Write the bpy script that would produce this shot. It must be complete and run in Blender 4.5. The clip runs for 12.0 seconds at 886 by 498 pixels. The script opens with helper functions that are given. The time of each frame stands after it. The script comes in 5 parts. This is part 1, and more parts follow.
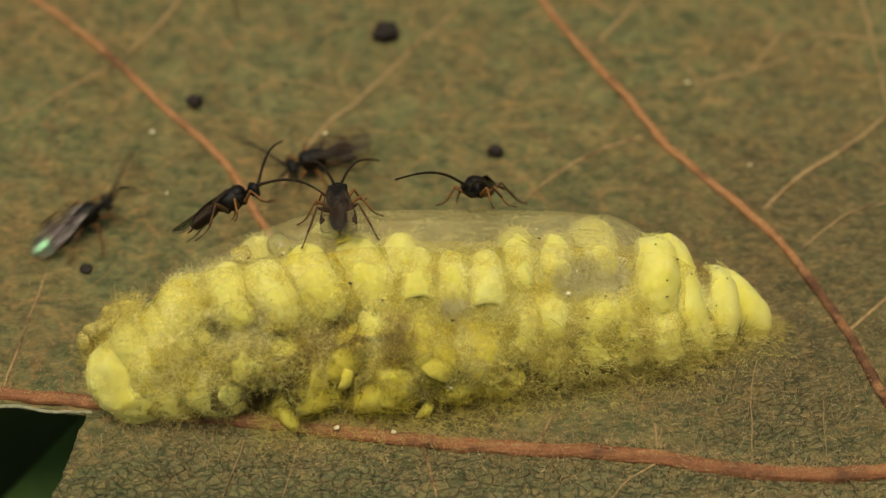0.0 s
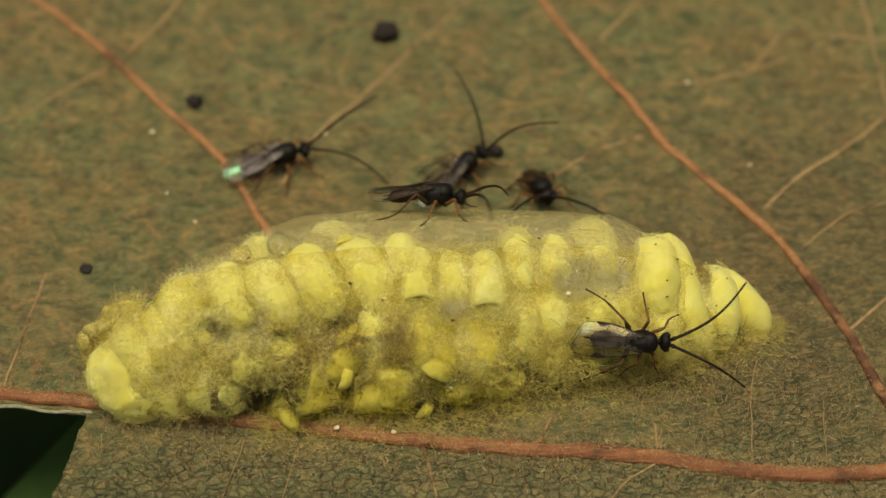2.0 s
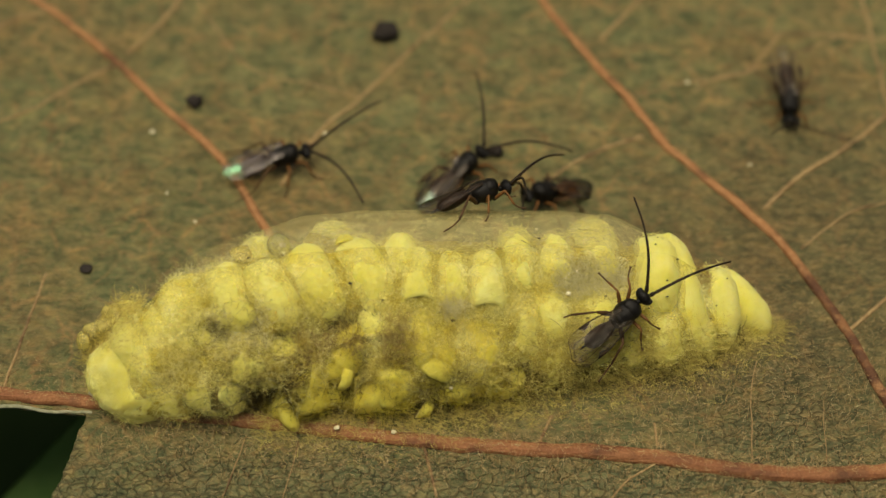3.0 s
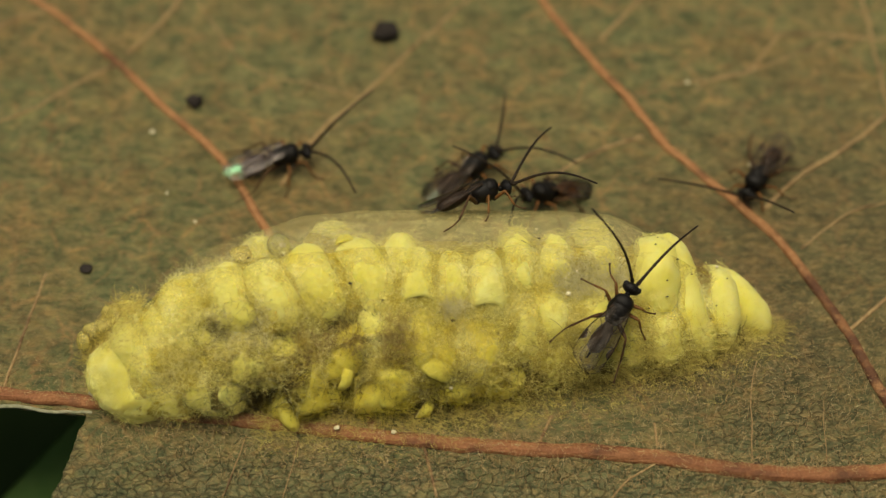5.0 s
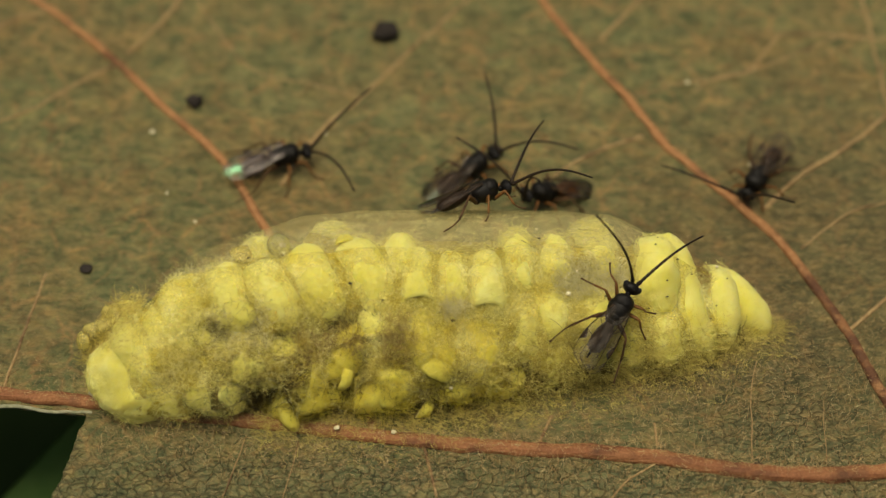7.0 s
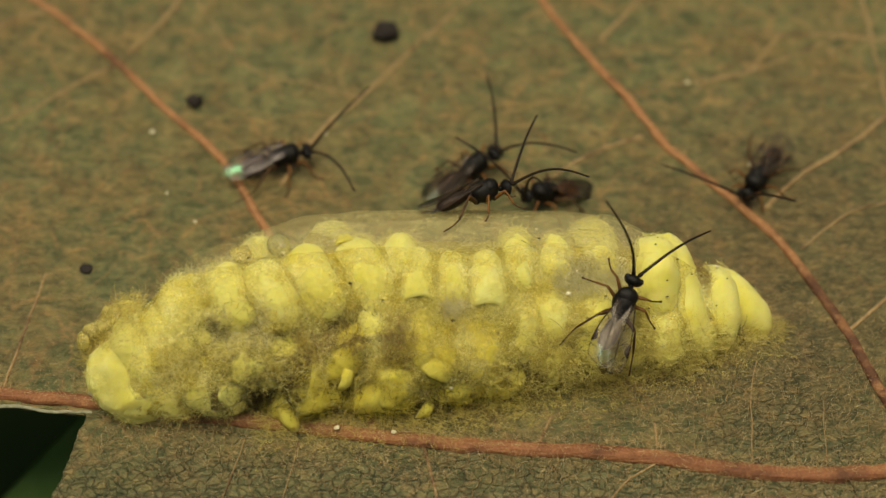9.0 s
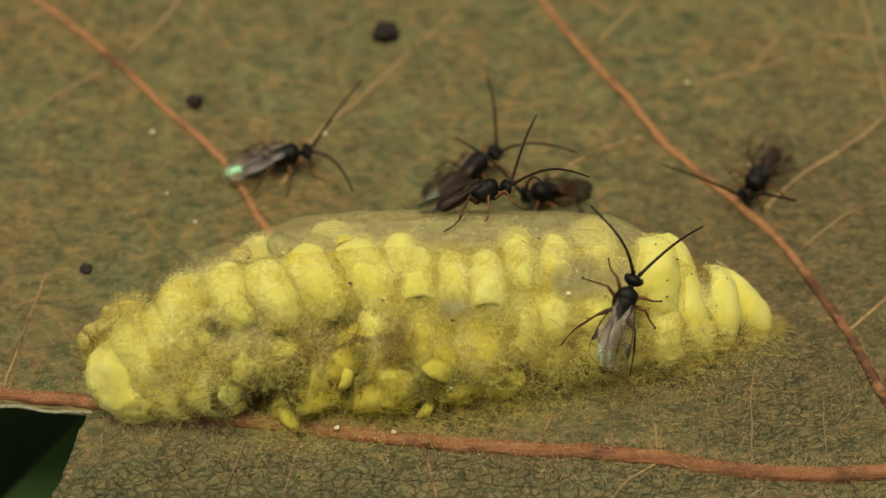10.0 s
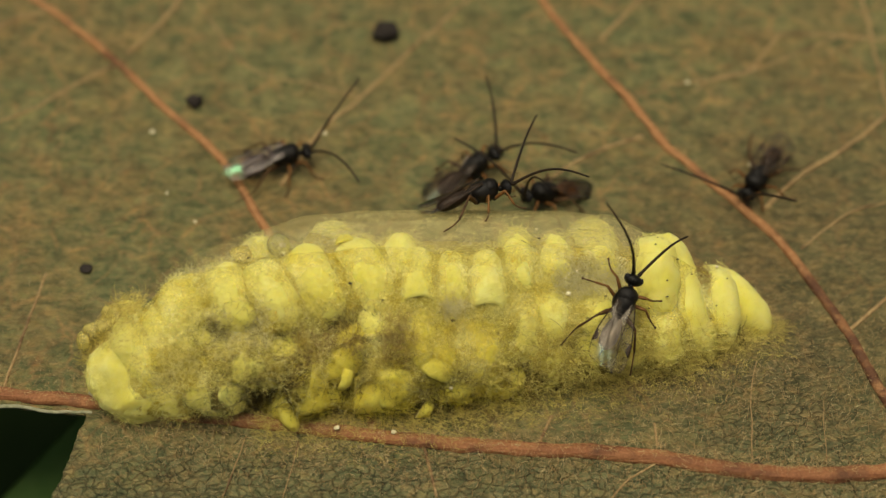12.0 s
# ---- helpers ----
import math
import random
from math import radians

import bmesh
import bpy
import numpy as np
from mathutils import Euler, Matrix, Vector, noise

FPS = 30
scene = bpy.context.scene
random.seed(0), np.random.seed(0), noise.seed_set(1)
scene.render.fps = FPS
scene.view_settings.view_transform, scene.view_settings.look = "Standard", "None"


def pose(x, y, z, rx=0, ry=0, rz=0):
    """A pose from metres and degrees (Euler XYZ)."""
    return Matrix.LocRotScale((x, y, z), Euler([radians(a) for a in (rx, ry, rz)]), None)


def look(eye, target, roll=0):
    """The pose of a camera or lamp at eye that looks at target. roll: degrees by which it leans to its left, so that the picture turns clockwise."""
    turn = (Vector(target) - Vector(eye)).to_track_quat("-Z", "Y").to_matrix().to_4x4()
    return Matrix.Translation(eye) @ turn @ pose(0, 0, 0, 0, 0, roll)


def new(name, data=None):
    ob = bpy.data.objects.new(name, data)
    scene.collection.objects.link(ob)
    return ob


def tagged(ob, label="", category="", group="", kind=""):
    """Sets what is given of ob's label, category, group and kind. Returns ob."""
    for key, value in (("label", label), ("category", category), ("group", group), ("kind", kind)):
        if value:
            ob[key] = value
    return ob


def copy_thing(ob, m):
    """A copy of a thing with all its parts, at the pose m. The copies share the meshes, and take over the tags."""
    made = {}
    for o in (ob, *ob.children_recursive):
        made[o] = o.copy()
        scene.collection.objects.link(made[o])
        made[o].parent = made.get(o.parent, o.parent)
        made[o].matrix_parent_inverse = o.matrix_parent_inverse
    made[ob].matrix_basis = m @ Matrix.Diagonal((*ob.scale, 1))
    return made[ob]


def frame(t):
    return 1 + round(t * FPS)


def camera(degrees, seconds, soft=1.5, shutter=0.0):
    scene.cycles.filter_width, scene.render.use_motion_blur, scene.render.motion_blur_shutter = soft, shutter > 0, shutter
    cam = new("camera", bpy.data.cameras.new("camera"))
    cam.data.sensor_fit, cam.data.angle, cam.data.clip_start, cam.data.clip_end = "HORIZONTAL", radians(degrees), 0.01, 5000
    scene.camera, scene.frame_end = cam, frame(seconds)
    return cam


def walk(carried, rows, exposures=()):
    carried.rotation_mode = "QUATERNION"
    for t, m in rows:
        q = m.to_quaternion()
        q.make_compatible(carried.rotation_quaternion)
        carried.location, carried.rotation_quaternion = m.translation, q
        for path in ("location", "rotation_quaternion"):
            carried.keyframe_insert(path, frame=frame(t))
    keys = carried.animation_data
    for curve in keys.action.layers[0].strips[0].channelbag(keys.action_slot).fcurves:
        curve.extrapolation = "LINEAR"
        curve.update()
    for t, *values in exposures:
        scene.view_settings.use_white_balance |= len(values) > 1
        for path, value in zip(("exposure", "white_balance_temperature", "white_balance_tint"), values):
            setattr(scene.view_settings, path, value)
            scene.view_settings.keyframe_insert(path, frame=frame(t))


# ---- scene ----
MM = 0.001  # lengths below are written in millimetres

# camera: still, on a stand, about seven centimetres from the leaf
cam = camera(24.5, 12.0, soft=1.3, shutter=0.5)
EYE = Vector((0.0, -45.0, 53.62)) * MM
walk(cam, [(0.0, look(EYE, (0, 0, 0))), (12.0, look(EYE, (0, 0, 0)))],
     exposures=[(0.0, 0.03, 7300, 3), (12.0, 0.03, 7300, 3)])
cam.data.dof.use_dof = True
cam.data.dof.focus_distance = 65.6 * MM
cam.data.dof.aperture_fstop = 46.0

# light: bright overcast day, softest from above and behind the cocoons
SUN_EL, SUN_AZ = 84.0, 215.0
world = bpy.data.worlds.new("overcast_sky")
scene.world = world
world.use_nodes = True
wn = world.node_tree
sky = wn.nodes.new("ShaderNodeTexSky")
sky.sky_type = "NISHITA"
sky.sun_disc = False
sky.sun_elevation = radians(SUN_EL)
sky.sun_rotation = radians(90 - SUN_AZ)
sky.air_density, sky.dust_density, sky.ozone_density = 1.0, 6.0, 0.3
wn.nodes["Background"].inputs["Strength"].default_value = 0.058
wn.links.new(sky.outputs[0], wn.nodes["Background"].inputs["Color"])
sun = new("sun", bpy.data.lights.new("sun", "SUN"))
sun.data.energy = 2.7
sun.data.angle = radians(34)
sun.data.color = (1.0, 0.93, 0.82)
sun.matrix_world = look(Vector((math.cos(radians(SUN_AZ)) * math.cos(radians(SUN_EL)),
                                math.sin(radians(SUN_AZ)) * math.cos(radians(SUN_EL)),
                                math.sin(radians(SUN_EL)))), (0, 0, 0))


# ---------------------------------------------------------------- materials
class Nodes:
    """A small builder for node materials; texture space is in millimetres of the object."""

    def __init__(self, name, random_shift=False):
        self.mat = bpy.data.materials.new(name)
        self.mat.use_nodes = True
        self.tree = self.mat.node_tree
        self.bsdf = self.tree.nodes["Principled BSDF"]
        self.out = self.tree.nodes["Material Output"]
        coords = self.add("ShaderNodeTexCoord")
        scale = self.add("ShaderNodeVectorMath")
        scale.operation = "SCALE"
        scale.inputs["Scale"].default_value = 1000.0
        self.link(coords.outputs["Object"], scale.inputs[0])
        self.mm = scale.outputs[0]
        if random_shift:
            info = self.add("ShaderNodeObjectInfo")
            shift = self.add("ShaderNodeVectorMath")
            shift.operation = "MULTIPLY_ADD"
            self.link(info.outputs["Random"], shift.inputs[0])
            shift.inputs[1].default_value = (37.0, 53.0, 71.0)
            self.link(self.mm, shift.inputs[2])
            self.mm = shift.outputs[0]
            self.random = info.outputs["Random"]

    def add(self, kind):
        return self.tree.nodes.new(kind)

    def link(self, a, b):
        self.tree.links.new(a, b)

    def noise(self, scale, detail=4.0, rough=0.6, vector=None, distort=0.0):
        n = self.add("ShaderNodeTexNoise")
        n.inputs["Scale"].default_value = scale
        n.inputs["Detail"].default_value = detail
        n.inputs["Roughness"].default_value = rough
        n.inputs["Distortion"].default_value = distort
        self.link(vector or self.mm, n.inputs["Vector"])
        return n

    def stretch(self, x, y, z, vector=None):
        n = self.add("ShaderNodeVectorMath")
        n.operation = "MULTIPLY"
        self.link(vector or self.mm, n.inputs[0])
        n.inputs[1].default_value = (x, y, z)
        return n.outputs[0]

    def warp(self, amount, scale, vector=None):
        n = self.noise(scale, 2.0, 0.5, vector)
        m = self.add("ShaderNodeVectorMath")
        m.operation = "MULTIPLY_ADD"
        self.link(n.outputs["Color"], m.inputs[0])
        m.inputs[1].default_value = (amount, amount, amount)
        self.link(vector or self.mm, m.inputs[2])
        return m.outputs[0]

    def cells(self, scale, vector=None, feature="DISTANCE_TO_EDGE", rand=1.0):
        n = self.add("ShaderNodeTexVoronoi")
        n.feature = feature
        n.inputs["Scale"].default_value = scale
        n.inputs["Randomness"].default_value = rand
        self.link(vector or self.mm, n.inputs["Vector"])
        return n

    def ramp(self, source, stops):
        n = self.add("ShaderNodeValToRGB")
        while len(n.color_ramp.elements) < len(stops):
            n.color_ramp.elements.new(0.5)
        for e, (p, c) in zip(n.color_ramp.elements, stops):
            e.position = p
            e.color = (*c, 1.0) if isinstance(c, tuple) else (c, c, c, 1.0)
        self.link(source, n.inputs["Fac"])
        return n.outputs["Color"]

    def mix(self, fac, a, b, blend="MIX"):
        n = self.add("ShaderNodeMix")
        n.data_type = "RGBA"
        n.blend_type = blend
        for value, slot in ((fac, n.inputs[0]), (a, n.inputs[6]), (b, n.inputs[7])):
            if isinstance(value, (int, float)):
                slot.default_value = value
            elif isinstance(value, tuple):
                slot.default_value = (*value, 1.0)
            else:
                self.link(value, slot)
        return n.outputs[2]

    def math(self, op, a, b=0.0):
        n = self.add("ShaderNodeMath")
        n.operation = op
        for value, slot in ((a, n.inputs[0]), (b, n.inputs[1])):
            if isinstance(value, (int, float)):
                slot.default_value = value
            else:
                self.link(value, slot)
        return n.outputs[0]

    def bump(self, height, distance, strength=1.0):
        n = self.add("ShaderNodeBump")
        n.inputs["Distance"].default_value = distance * MM
        n.inputs["Strength"].default_value = strength
        self.link(height, n.inputs["Height"])
        self.link(n.outputs[0], self.bsdf.inputs["Normal"])
        return n

    def set(self, **values):
        for key, value in values.items():
            slot = self.bsdf.inputs[key.replace("_", " ")]
            if isinstance(value, (int, float)):
                slot.default_value = value
            elif isinstance(value, tuple):
                slot.default_value = (*value, 1.0) if len(value) == 3 and slot.type == "RGBA" else value
            else:
                self.link(value, slot)
        return self


def leaf_material():
    n = Nodes("leaf_underside")
    fine = n.noise(9.0, 4, 0.7)
    patch = n.noise(0.9, 6, 0.68, n.warp(0.8, 0.7))
    green = n.mix(n.ramp(patch.outputs[0], [(0.36, 0.0), (0.64, 1.0)]), (0.125, 0.135, 0.058), (0.235, 0.225, 0.100))
    # where the blade dries it turns tan and rust
    tan = n.mix(fine.outputs[0], (0.205, 0.140, 0.058), (0.300, 0.205, 0.085))
    drift = n.math("ADD", n.math("MULTIPLY", n.noise(0.16, 4, 0.6).outputs[0], 0.5), n.math("MULTIPLY", n.noise(0.75, 6, 0.72, n.warp(1.2, 0.5)).outputs[0], 0.5))
    base = n.mix(n.ramp(drift, [(0.45, 0.0), (0.60, 0.85)]), green, tan)
    rust = n.noise(1.3, 6, 0.75, n.warp(1.0, 0.6))
    base = n.mix(n.ramp(rust.outputs[0], [(0.56, 0.0), (0.70, 0.70)]), base, (0.31, 0.150, 0.070))
    # minor vein net, drying brown
    net = n.ramp(n.cells(0.62, n.warp(0.8, 0.8)).outputs[0], [(0.0, 1.0), (0.07, 0.0)])
    base = n.mix(n.math("MULTIPLY", net, n.ramp(n.noise(0.6, 3, 0.6).outputs[0], [(0.40, 0.1), (0.60, 0.75)])), base, (0.37, 0.220, 0.095))
    # the half beyond the midrib is the drier one: its finest veins have split into dark cracks
    crack = n.cells(3.3, n.stretch(0.85, 1.15, 1.0, n.warp(0.50, 1.7))).outputs[0]
    small = n.cells(4.6, n.warp(0.30, 2.4)).outputs[0]
    place = n.add("ShaderNodeSeparateXYZ")
    n.link(n.warp(2.4, 0.45), place.inputs[0])
    near = n.ramp(n.math("ADD", n.math("MULTIPLY", place.outputs["Y"], 0.05), 1.0), [(0.62, 0.95), (0.71, 0.0)])
    dry = n.add("ShaderNodeVectorMath")
    dry.operation = "DISTANCE"
    n.link(n.warp(4.0, 0.4), dry.inputs[0])
    dry.inputs[1].default_value = (13.0, -5.6, 2.0)
    side = n.ramp(n.math("MULTIPLY", dry.outputs["Value"], 0.1), [(0.14, 0.9), (0.52, 0.0)])
    some = n.ramp(n.noise(0.5, 3, 0.6).outputs[0], [(0.46, 0.06), (0.66, 0.40)])
    split = n.math("MAXIMUM", n.math("MAXIMUM", near, side), some)
    gap = n.ramp(n.noise(1.5, 4, 0.7).outputs[0], [(0.42, 0.0), (0.60, 1.0)])
    line = n.math("MAXIMUM", n.ramp(crack, [(0.0, 1.0), (0.04, 0.6), (0.078, 0.0)]), n.math("MULTIPLY", n.ramp(small, [(0.0, 1.0), (0.07, 0.0)]), 0.45))
    line = n.math("MULTIPLY", n.math("MULTIPLY", line, gap), split)
    grey = n.math("MULTIPLY", n.math("MAXIMUM", near, side), n.ramp(n.noise(0.9, 4, 0.65).outputs[0], [(0.34, 0.1), (0.58, 0.85)]))
    base = n.mix(grey, base, (0.165, 0.168, 0.090))
    base = n.mix(n.math("MULTIPLY", line, 0.85), base, (0.022, 0.020, 0.011))
    # a broad zone of the blade is mixed towards a darker brown
    zone = n.add("ShaderNodeVectorMath")
    zone.operation = "DISTANCE"
    n.link(n.warp(5.0, 0.25), zone.inputs[0])
    zone.inputs[1].default_value = (15.5, 2.5, 2.5)
    zone_mask = n.ramp(n.math("MULTIPLY", zone.outputs["Value"], 0.05), [(0.14, 0.62), (0.48, 0.0)])
    base = n.mix(zone_mask, base, n.mix(fine.outputs[0], (0.095, 0.075, 0.038), (0.175, 0.115, 0.055)))
    # felt of flattened pale hairs
    fuzz = n.noise(6.5, 6, 0.8, n.stretch(0.45, 1.2, 1.0, n.warp(0.6, 1.1)))
    base = n.mix(n.ramp(fuzz.outputs[0], [(0.49, 0.0), (0.64, 0.75)]), base, (0.36, 0.260, 0.125))
    shade = n.noise(3.6, 4, 0.62, n.stretch(0.62, 1.2, 1.0, n.warp(0.6, 1.1)))
    base = n.mix(1.0, base, n.ramp(shade.outputs[0], [(0.34, (0.66, 0.70, 0.70)), (0.50, (1.0, 1.0, 1.0)), (0.66, (1.16, 1.13, 1.08))]), "MULTIPLY")
    coarse = n.noise(1.9, 4, 0.6, n.stretch(0.8, 1.1, 1.0, n.warp(0.9, 0.9)))
    base = n.mix(1.0, base, n.ramp(coarse.outputs[0], [(0.36, (0.70, 0.77, 0.78)), (0.50, (1.0, 1.0, 1.0)), (0.64, (1.20, 1.14, 1.06))]), "MULTIPLY")
    h = n.math("ADD", n.math("MULTIPLY", n.math("MULTIPLY", n.ramp(crack, [(0.0, 0.0), (0.12, 1.0)]), n.math("ADD", split, 0.15)), 0.5), n.math("MULTIPLY", fine.outputs[0], 0.6))
    ripple = n.noise(3.0, 4, 0.65, n.stretch(0.45, 1.5, 1.0, n.warp(0.7, 0.8)))
    n.bump(n.math("ADD", h, n.math("MULTIPLY", ripple.outputs[0], 1.8)), 0.18, 1.0)
    n.set(Base_Color=n.mix(1.0, base, LEAF_TONE, "MULTIPLY"), Roughness=0.72, Specular_IOR_Level=0.25)
    return n.mat


def vein_material(name, a, b, along=1.0, scar=0.0):
    n = Nodes(name)
    long = n.noise(2.5, 5, 0.7, n.stretch(along, 1.0, 1.0))
    fine = n.noise(14.0, 4, 0.7)
    base = n.mix(n.ramp(long.outputs[0], [(0.32, 0.0), (0.68, 1.0)]), a, b)
    base = n.mix(n.ramp(n.noise(0.7, 3, 0.6).outputs[0], [(0.52, 0.0), (0.66, 0.75)]), base, (0.10, 0.042, 0.022))
    base = n.mix(n.ramp(fine.outputs[0], [(0.35, 0.0), (0.62, 0.85)]), base, n.mix(1.0, base, (0.58, 0.50, 0.44), "MULTIPLY"))
    # the lower stretch is bruised: dark red with blackish streaks
    place = n.add("ShaderNodeSeparateXYZ")
    n.link(n.mm, place.inputs[0])
    spot = n.ramp(n.math("ADD", n.math("MULTIPLY", place.outputs["Y"], -0.1), 0.3), [(0.38, 0.0), (0.50, scar)])
    streak = n.ramp(n.noise(1.6, 4, 0.7).outputs[0], [(0.42, 0.35), (0.56, 1.0)])
    base = n.mix(n.math("MULTIPLY", spot, streak), base, (0.060, 0.022, 0.012))
    n.bump(n.math("ADD", n.math("MULTIPLY", fine.outputs[0], 0.35), n.noise(7.0, 4, 0.6, n.stretch(along * 0.6, 1.0, 1.0)).outputs[0]), 0.09, 1.0)
    n.set(Base_Color=base, Roughness=0.6, Specular_IOR_Level=0.3)
    return n.mat


def silk_material(name, pale, deep, dirt, soft=0.35):
    n = Nodes(name, True)
    big = n.noise(0.9, 4, 0.6)
    thread = n.noise(7.0, 6, 0.75, n.warp(0.5, 2.5))
    fine = n.noise(26.0, 4, 0.7, n.stretch(1, 1, 0.4))
    base = n.mix(n.ramp(big.outputs[0], [(0.3, 0.0), (0.7, 1.0)]), deep, pale)
    base = n.mix(n.ramp(n.random, [(0.0, 0.0), (1.0, 0.35)]), base, deep)
    base = n.mix(n.ramp(thread.outputs[0], [(0.56, 0.0), (0.78, dirt)]), base, (0.22, 0.17, 0.07))
    h = n.math("ADD", thread.outputs[0], n.math("MULTIPLY", fine.outputs[0], 0.5))
    n.bump(h, 0.11, 0.85)
    n.set(Base_Color=base, Roughness=0.8, Specular_IOR_Level=0.2, Subsurface_Weight=soft,
          Subsurface_Scale=0.5 * MM, Subsurface_Radius=(1.0, 0.8, 0.25), Sheen_Weight=0.12, Sheen_Roughness=0.6)
    return n.mat


def curls(n, scale, width, amount, seed):
    """Thin curly lines, like threads lying on one another."""
    v = n.add("ShaderNodeVectorMath")
    v.operation = "ADD"
    n.link(n.warp(0.5, 1.6), v.inputs[0])
    v.inputs[1].default_value = (seed, seed * 1.7, seed * 0.6)
    field = n.noise(scale, 1.5, 0.5, v.outputs[0], 0.6)
    off = n.math("ABSOLUTE", n.math("SUBTRACT", field.outputs[0], 0.5))
    return n.ramp(off, [(0.0, amount), (width, 0.0)])


def mat_material():
    n = Nodes("matted_silk")
    thread = n.noise(5.0, 7, 0.8, n.warp(0.9, 1.8))
    big = n.noise(0.55, 4, 0.65)
    base = n.mix(n.ramp(big.outputs[0], [(0.35, 0.0), (0.65, 1.0)]), (0.48, 0.37, 0.045), (0.62, 0.52, 0.11))
    base = n.mix(n.ramp(thread.outputs[0], [(0.50, 0.0), (0.72, 0.55)]), base, (0.17, 0.13, 0.04))
    line = n.math("MAXIMUM", curls(n, 3.2, 0.035, 1.0, 3.0), curls(n, 5.0, 0.04, 0.9, 11.0))
    base = n.mix(n.math("MULTIPLY", line, 0.5), base, (0.82, 0.74, 0.25))
    n.bump(n.math("ADD", thread.outputs[0], n.math("MULTIPLY", line, 0.5)), 0.14, 1.0)
    n.set(Base_Color=base, Roughness=0.9, Specular_IOR_Level=0.1, Subsurface_Weight=0.3, Subsurface_Scale=0.4 * MM,
          Subsurface_Radius=(1.0, 0.8, 0.2))
    return n.mat


def dirt_shade_material():
    """Brown felt in ragged patches: soiling and the shade of gaps put into its colour."""
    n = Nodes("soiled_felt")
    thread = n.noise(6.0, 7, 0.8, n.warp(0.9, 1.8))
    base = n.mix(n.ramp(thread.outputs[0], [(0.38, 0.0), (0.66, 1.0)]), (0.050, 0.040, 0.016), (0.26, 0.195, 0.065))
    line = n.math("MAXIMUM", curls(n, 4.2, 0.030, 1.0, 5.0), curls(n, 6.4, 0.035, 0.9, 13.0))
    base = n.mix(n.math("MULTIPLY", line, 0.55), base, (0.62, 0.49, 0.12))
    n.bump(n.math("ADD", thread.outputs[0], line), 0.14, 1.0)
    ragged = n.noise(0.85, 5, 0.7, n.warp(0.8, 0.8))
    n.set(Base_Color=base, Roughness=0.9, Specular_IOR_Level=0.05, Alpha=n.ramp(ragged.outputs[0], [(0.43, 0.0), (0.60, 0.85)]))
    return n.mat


def web_material(name, floor, most):
    n = Nodes(name)
    patch = n.ramp(n.noise(0.8, 4, 0.65).outputs[0], [(0.36, 0.25), (0.64, 1.0)])
    line = n.math("MAXIMUM", n.math("MAXIMUM", curls(n, 2.6, 0.030, 1.0, 0.0), curls(n, 4.2, 0.036, 0.9, 7.0)), curls(n, 6.5, 0.045, 0.8, 19.0))
    haze = n.noise(4.0, 6, 0.75, n.warp(0.8, 1.0))
    cover = n.math("ADD", n.math("MULTIPLY", line, most), n.math("MULTIPLY", haze.outputs[0], floor))
    tone = n.mix(n.ramp(n.noise(1.1, 3, 0.6).outputs[0], [(0.40, 0.0), (0.62, 1.0)]), (0.60, 0.47, 0.070), (0.88, 0.81, 0.30))
    n.set(Base_Color=tone, Roughness=0.9, Specular_IOR_Level=0.05, Alpha=n.math("MULTIPLY", cover, patch))
    return n.mat


def fibre_material(name, a, b, clear):
    n = Nodes(name)
    isle = n.add("ShaderNodeNewGeometry")
    base = n.mix(isle.outputs["Random Per Island"], a, b)
    base = n.mix(n.ramp(n.noise(3.0, 2, 0.5).outputs[0], [(0.4, 0.0), (0.7, 0.5)]), base, b)
    n.set(Base_Color=base, Roughness=0.7, Specular_IOR_Level=0.08, Alpha=clear)
    return n.mat


def veil_material(name, thin, thick):
    n = Nodes(name)
    thread = n.noise(3.2, 7, 0.8, n.warp(1.2, 0.8))
    streak = n.noise(6.0, 6, 0.8, n.stretch(0.25, 1.0, 1.0, n.warp(0.8, 1.0)))
    cover = n.math("ADD", n.math("MULTIPLY", thread.outputs[0], 0.5), n.math("MULTIPLY", streak.outputs[0], 0.5))
    alpha = n.ramp(cover, [(0.38, thin), (0.64, thick)])
    along = n.add("ShaderNodeSeparateXYZ")
    n.link(n.warp(1.5, 0.6), along.inputs[0])
    alpha = n.math("MULTIPLY", alpha, n.ramp(n.math("ADD", n.math("MULTIPLY", along.outputs["X"], 0.05), 0.5), [(0.08, 0.0), (0.36, 1.0)]))
    n.set(Base_Color=n.mix(thread.outputs[0], (0.44, 0.37, 0.14), (0.62, 0.54, 0.25)), Roughness=0.9,
          Specular_IOR_Level=0.1, Alpha=alpha)
    return n.mat


def chitin_material(name, a, b, rough):
    n = Nodes(name)
    pit = n.noise(22.0, 3, 0.6)
    base = n.mix(n.ramp(n.noise(3.5, 3, 0.6).outputs[0], [(0.35, 0.0), (0.7, 1.0)]), a, b)
    n.bump(pit.outputs[0], 0.022, 0.9)
    n.set(Base_Color=base, Roughness=rough, Specular_IOR_Level=0.16)
    return n.mat


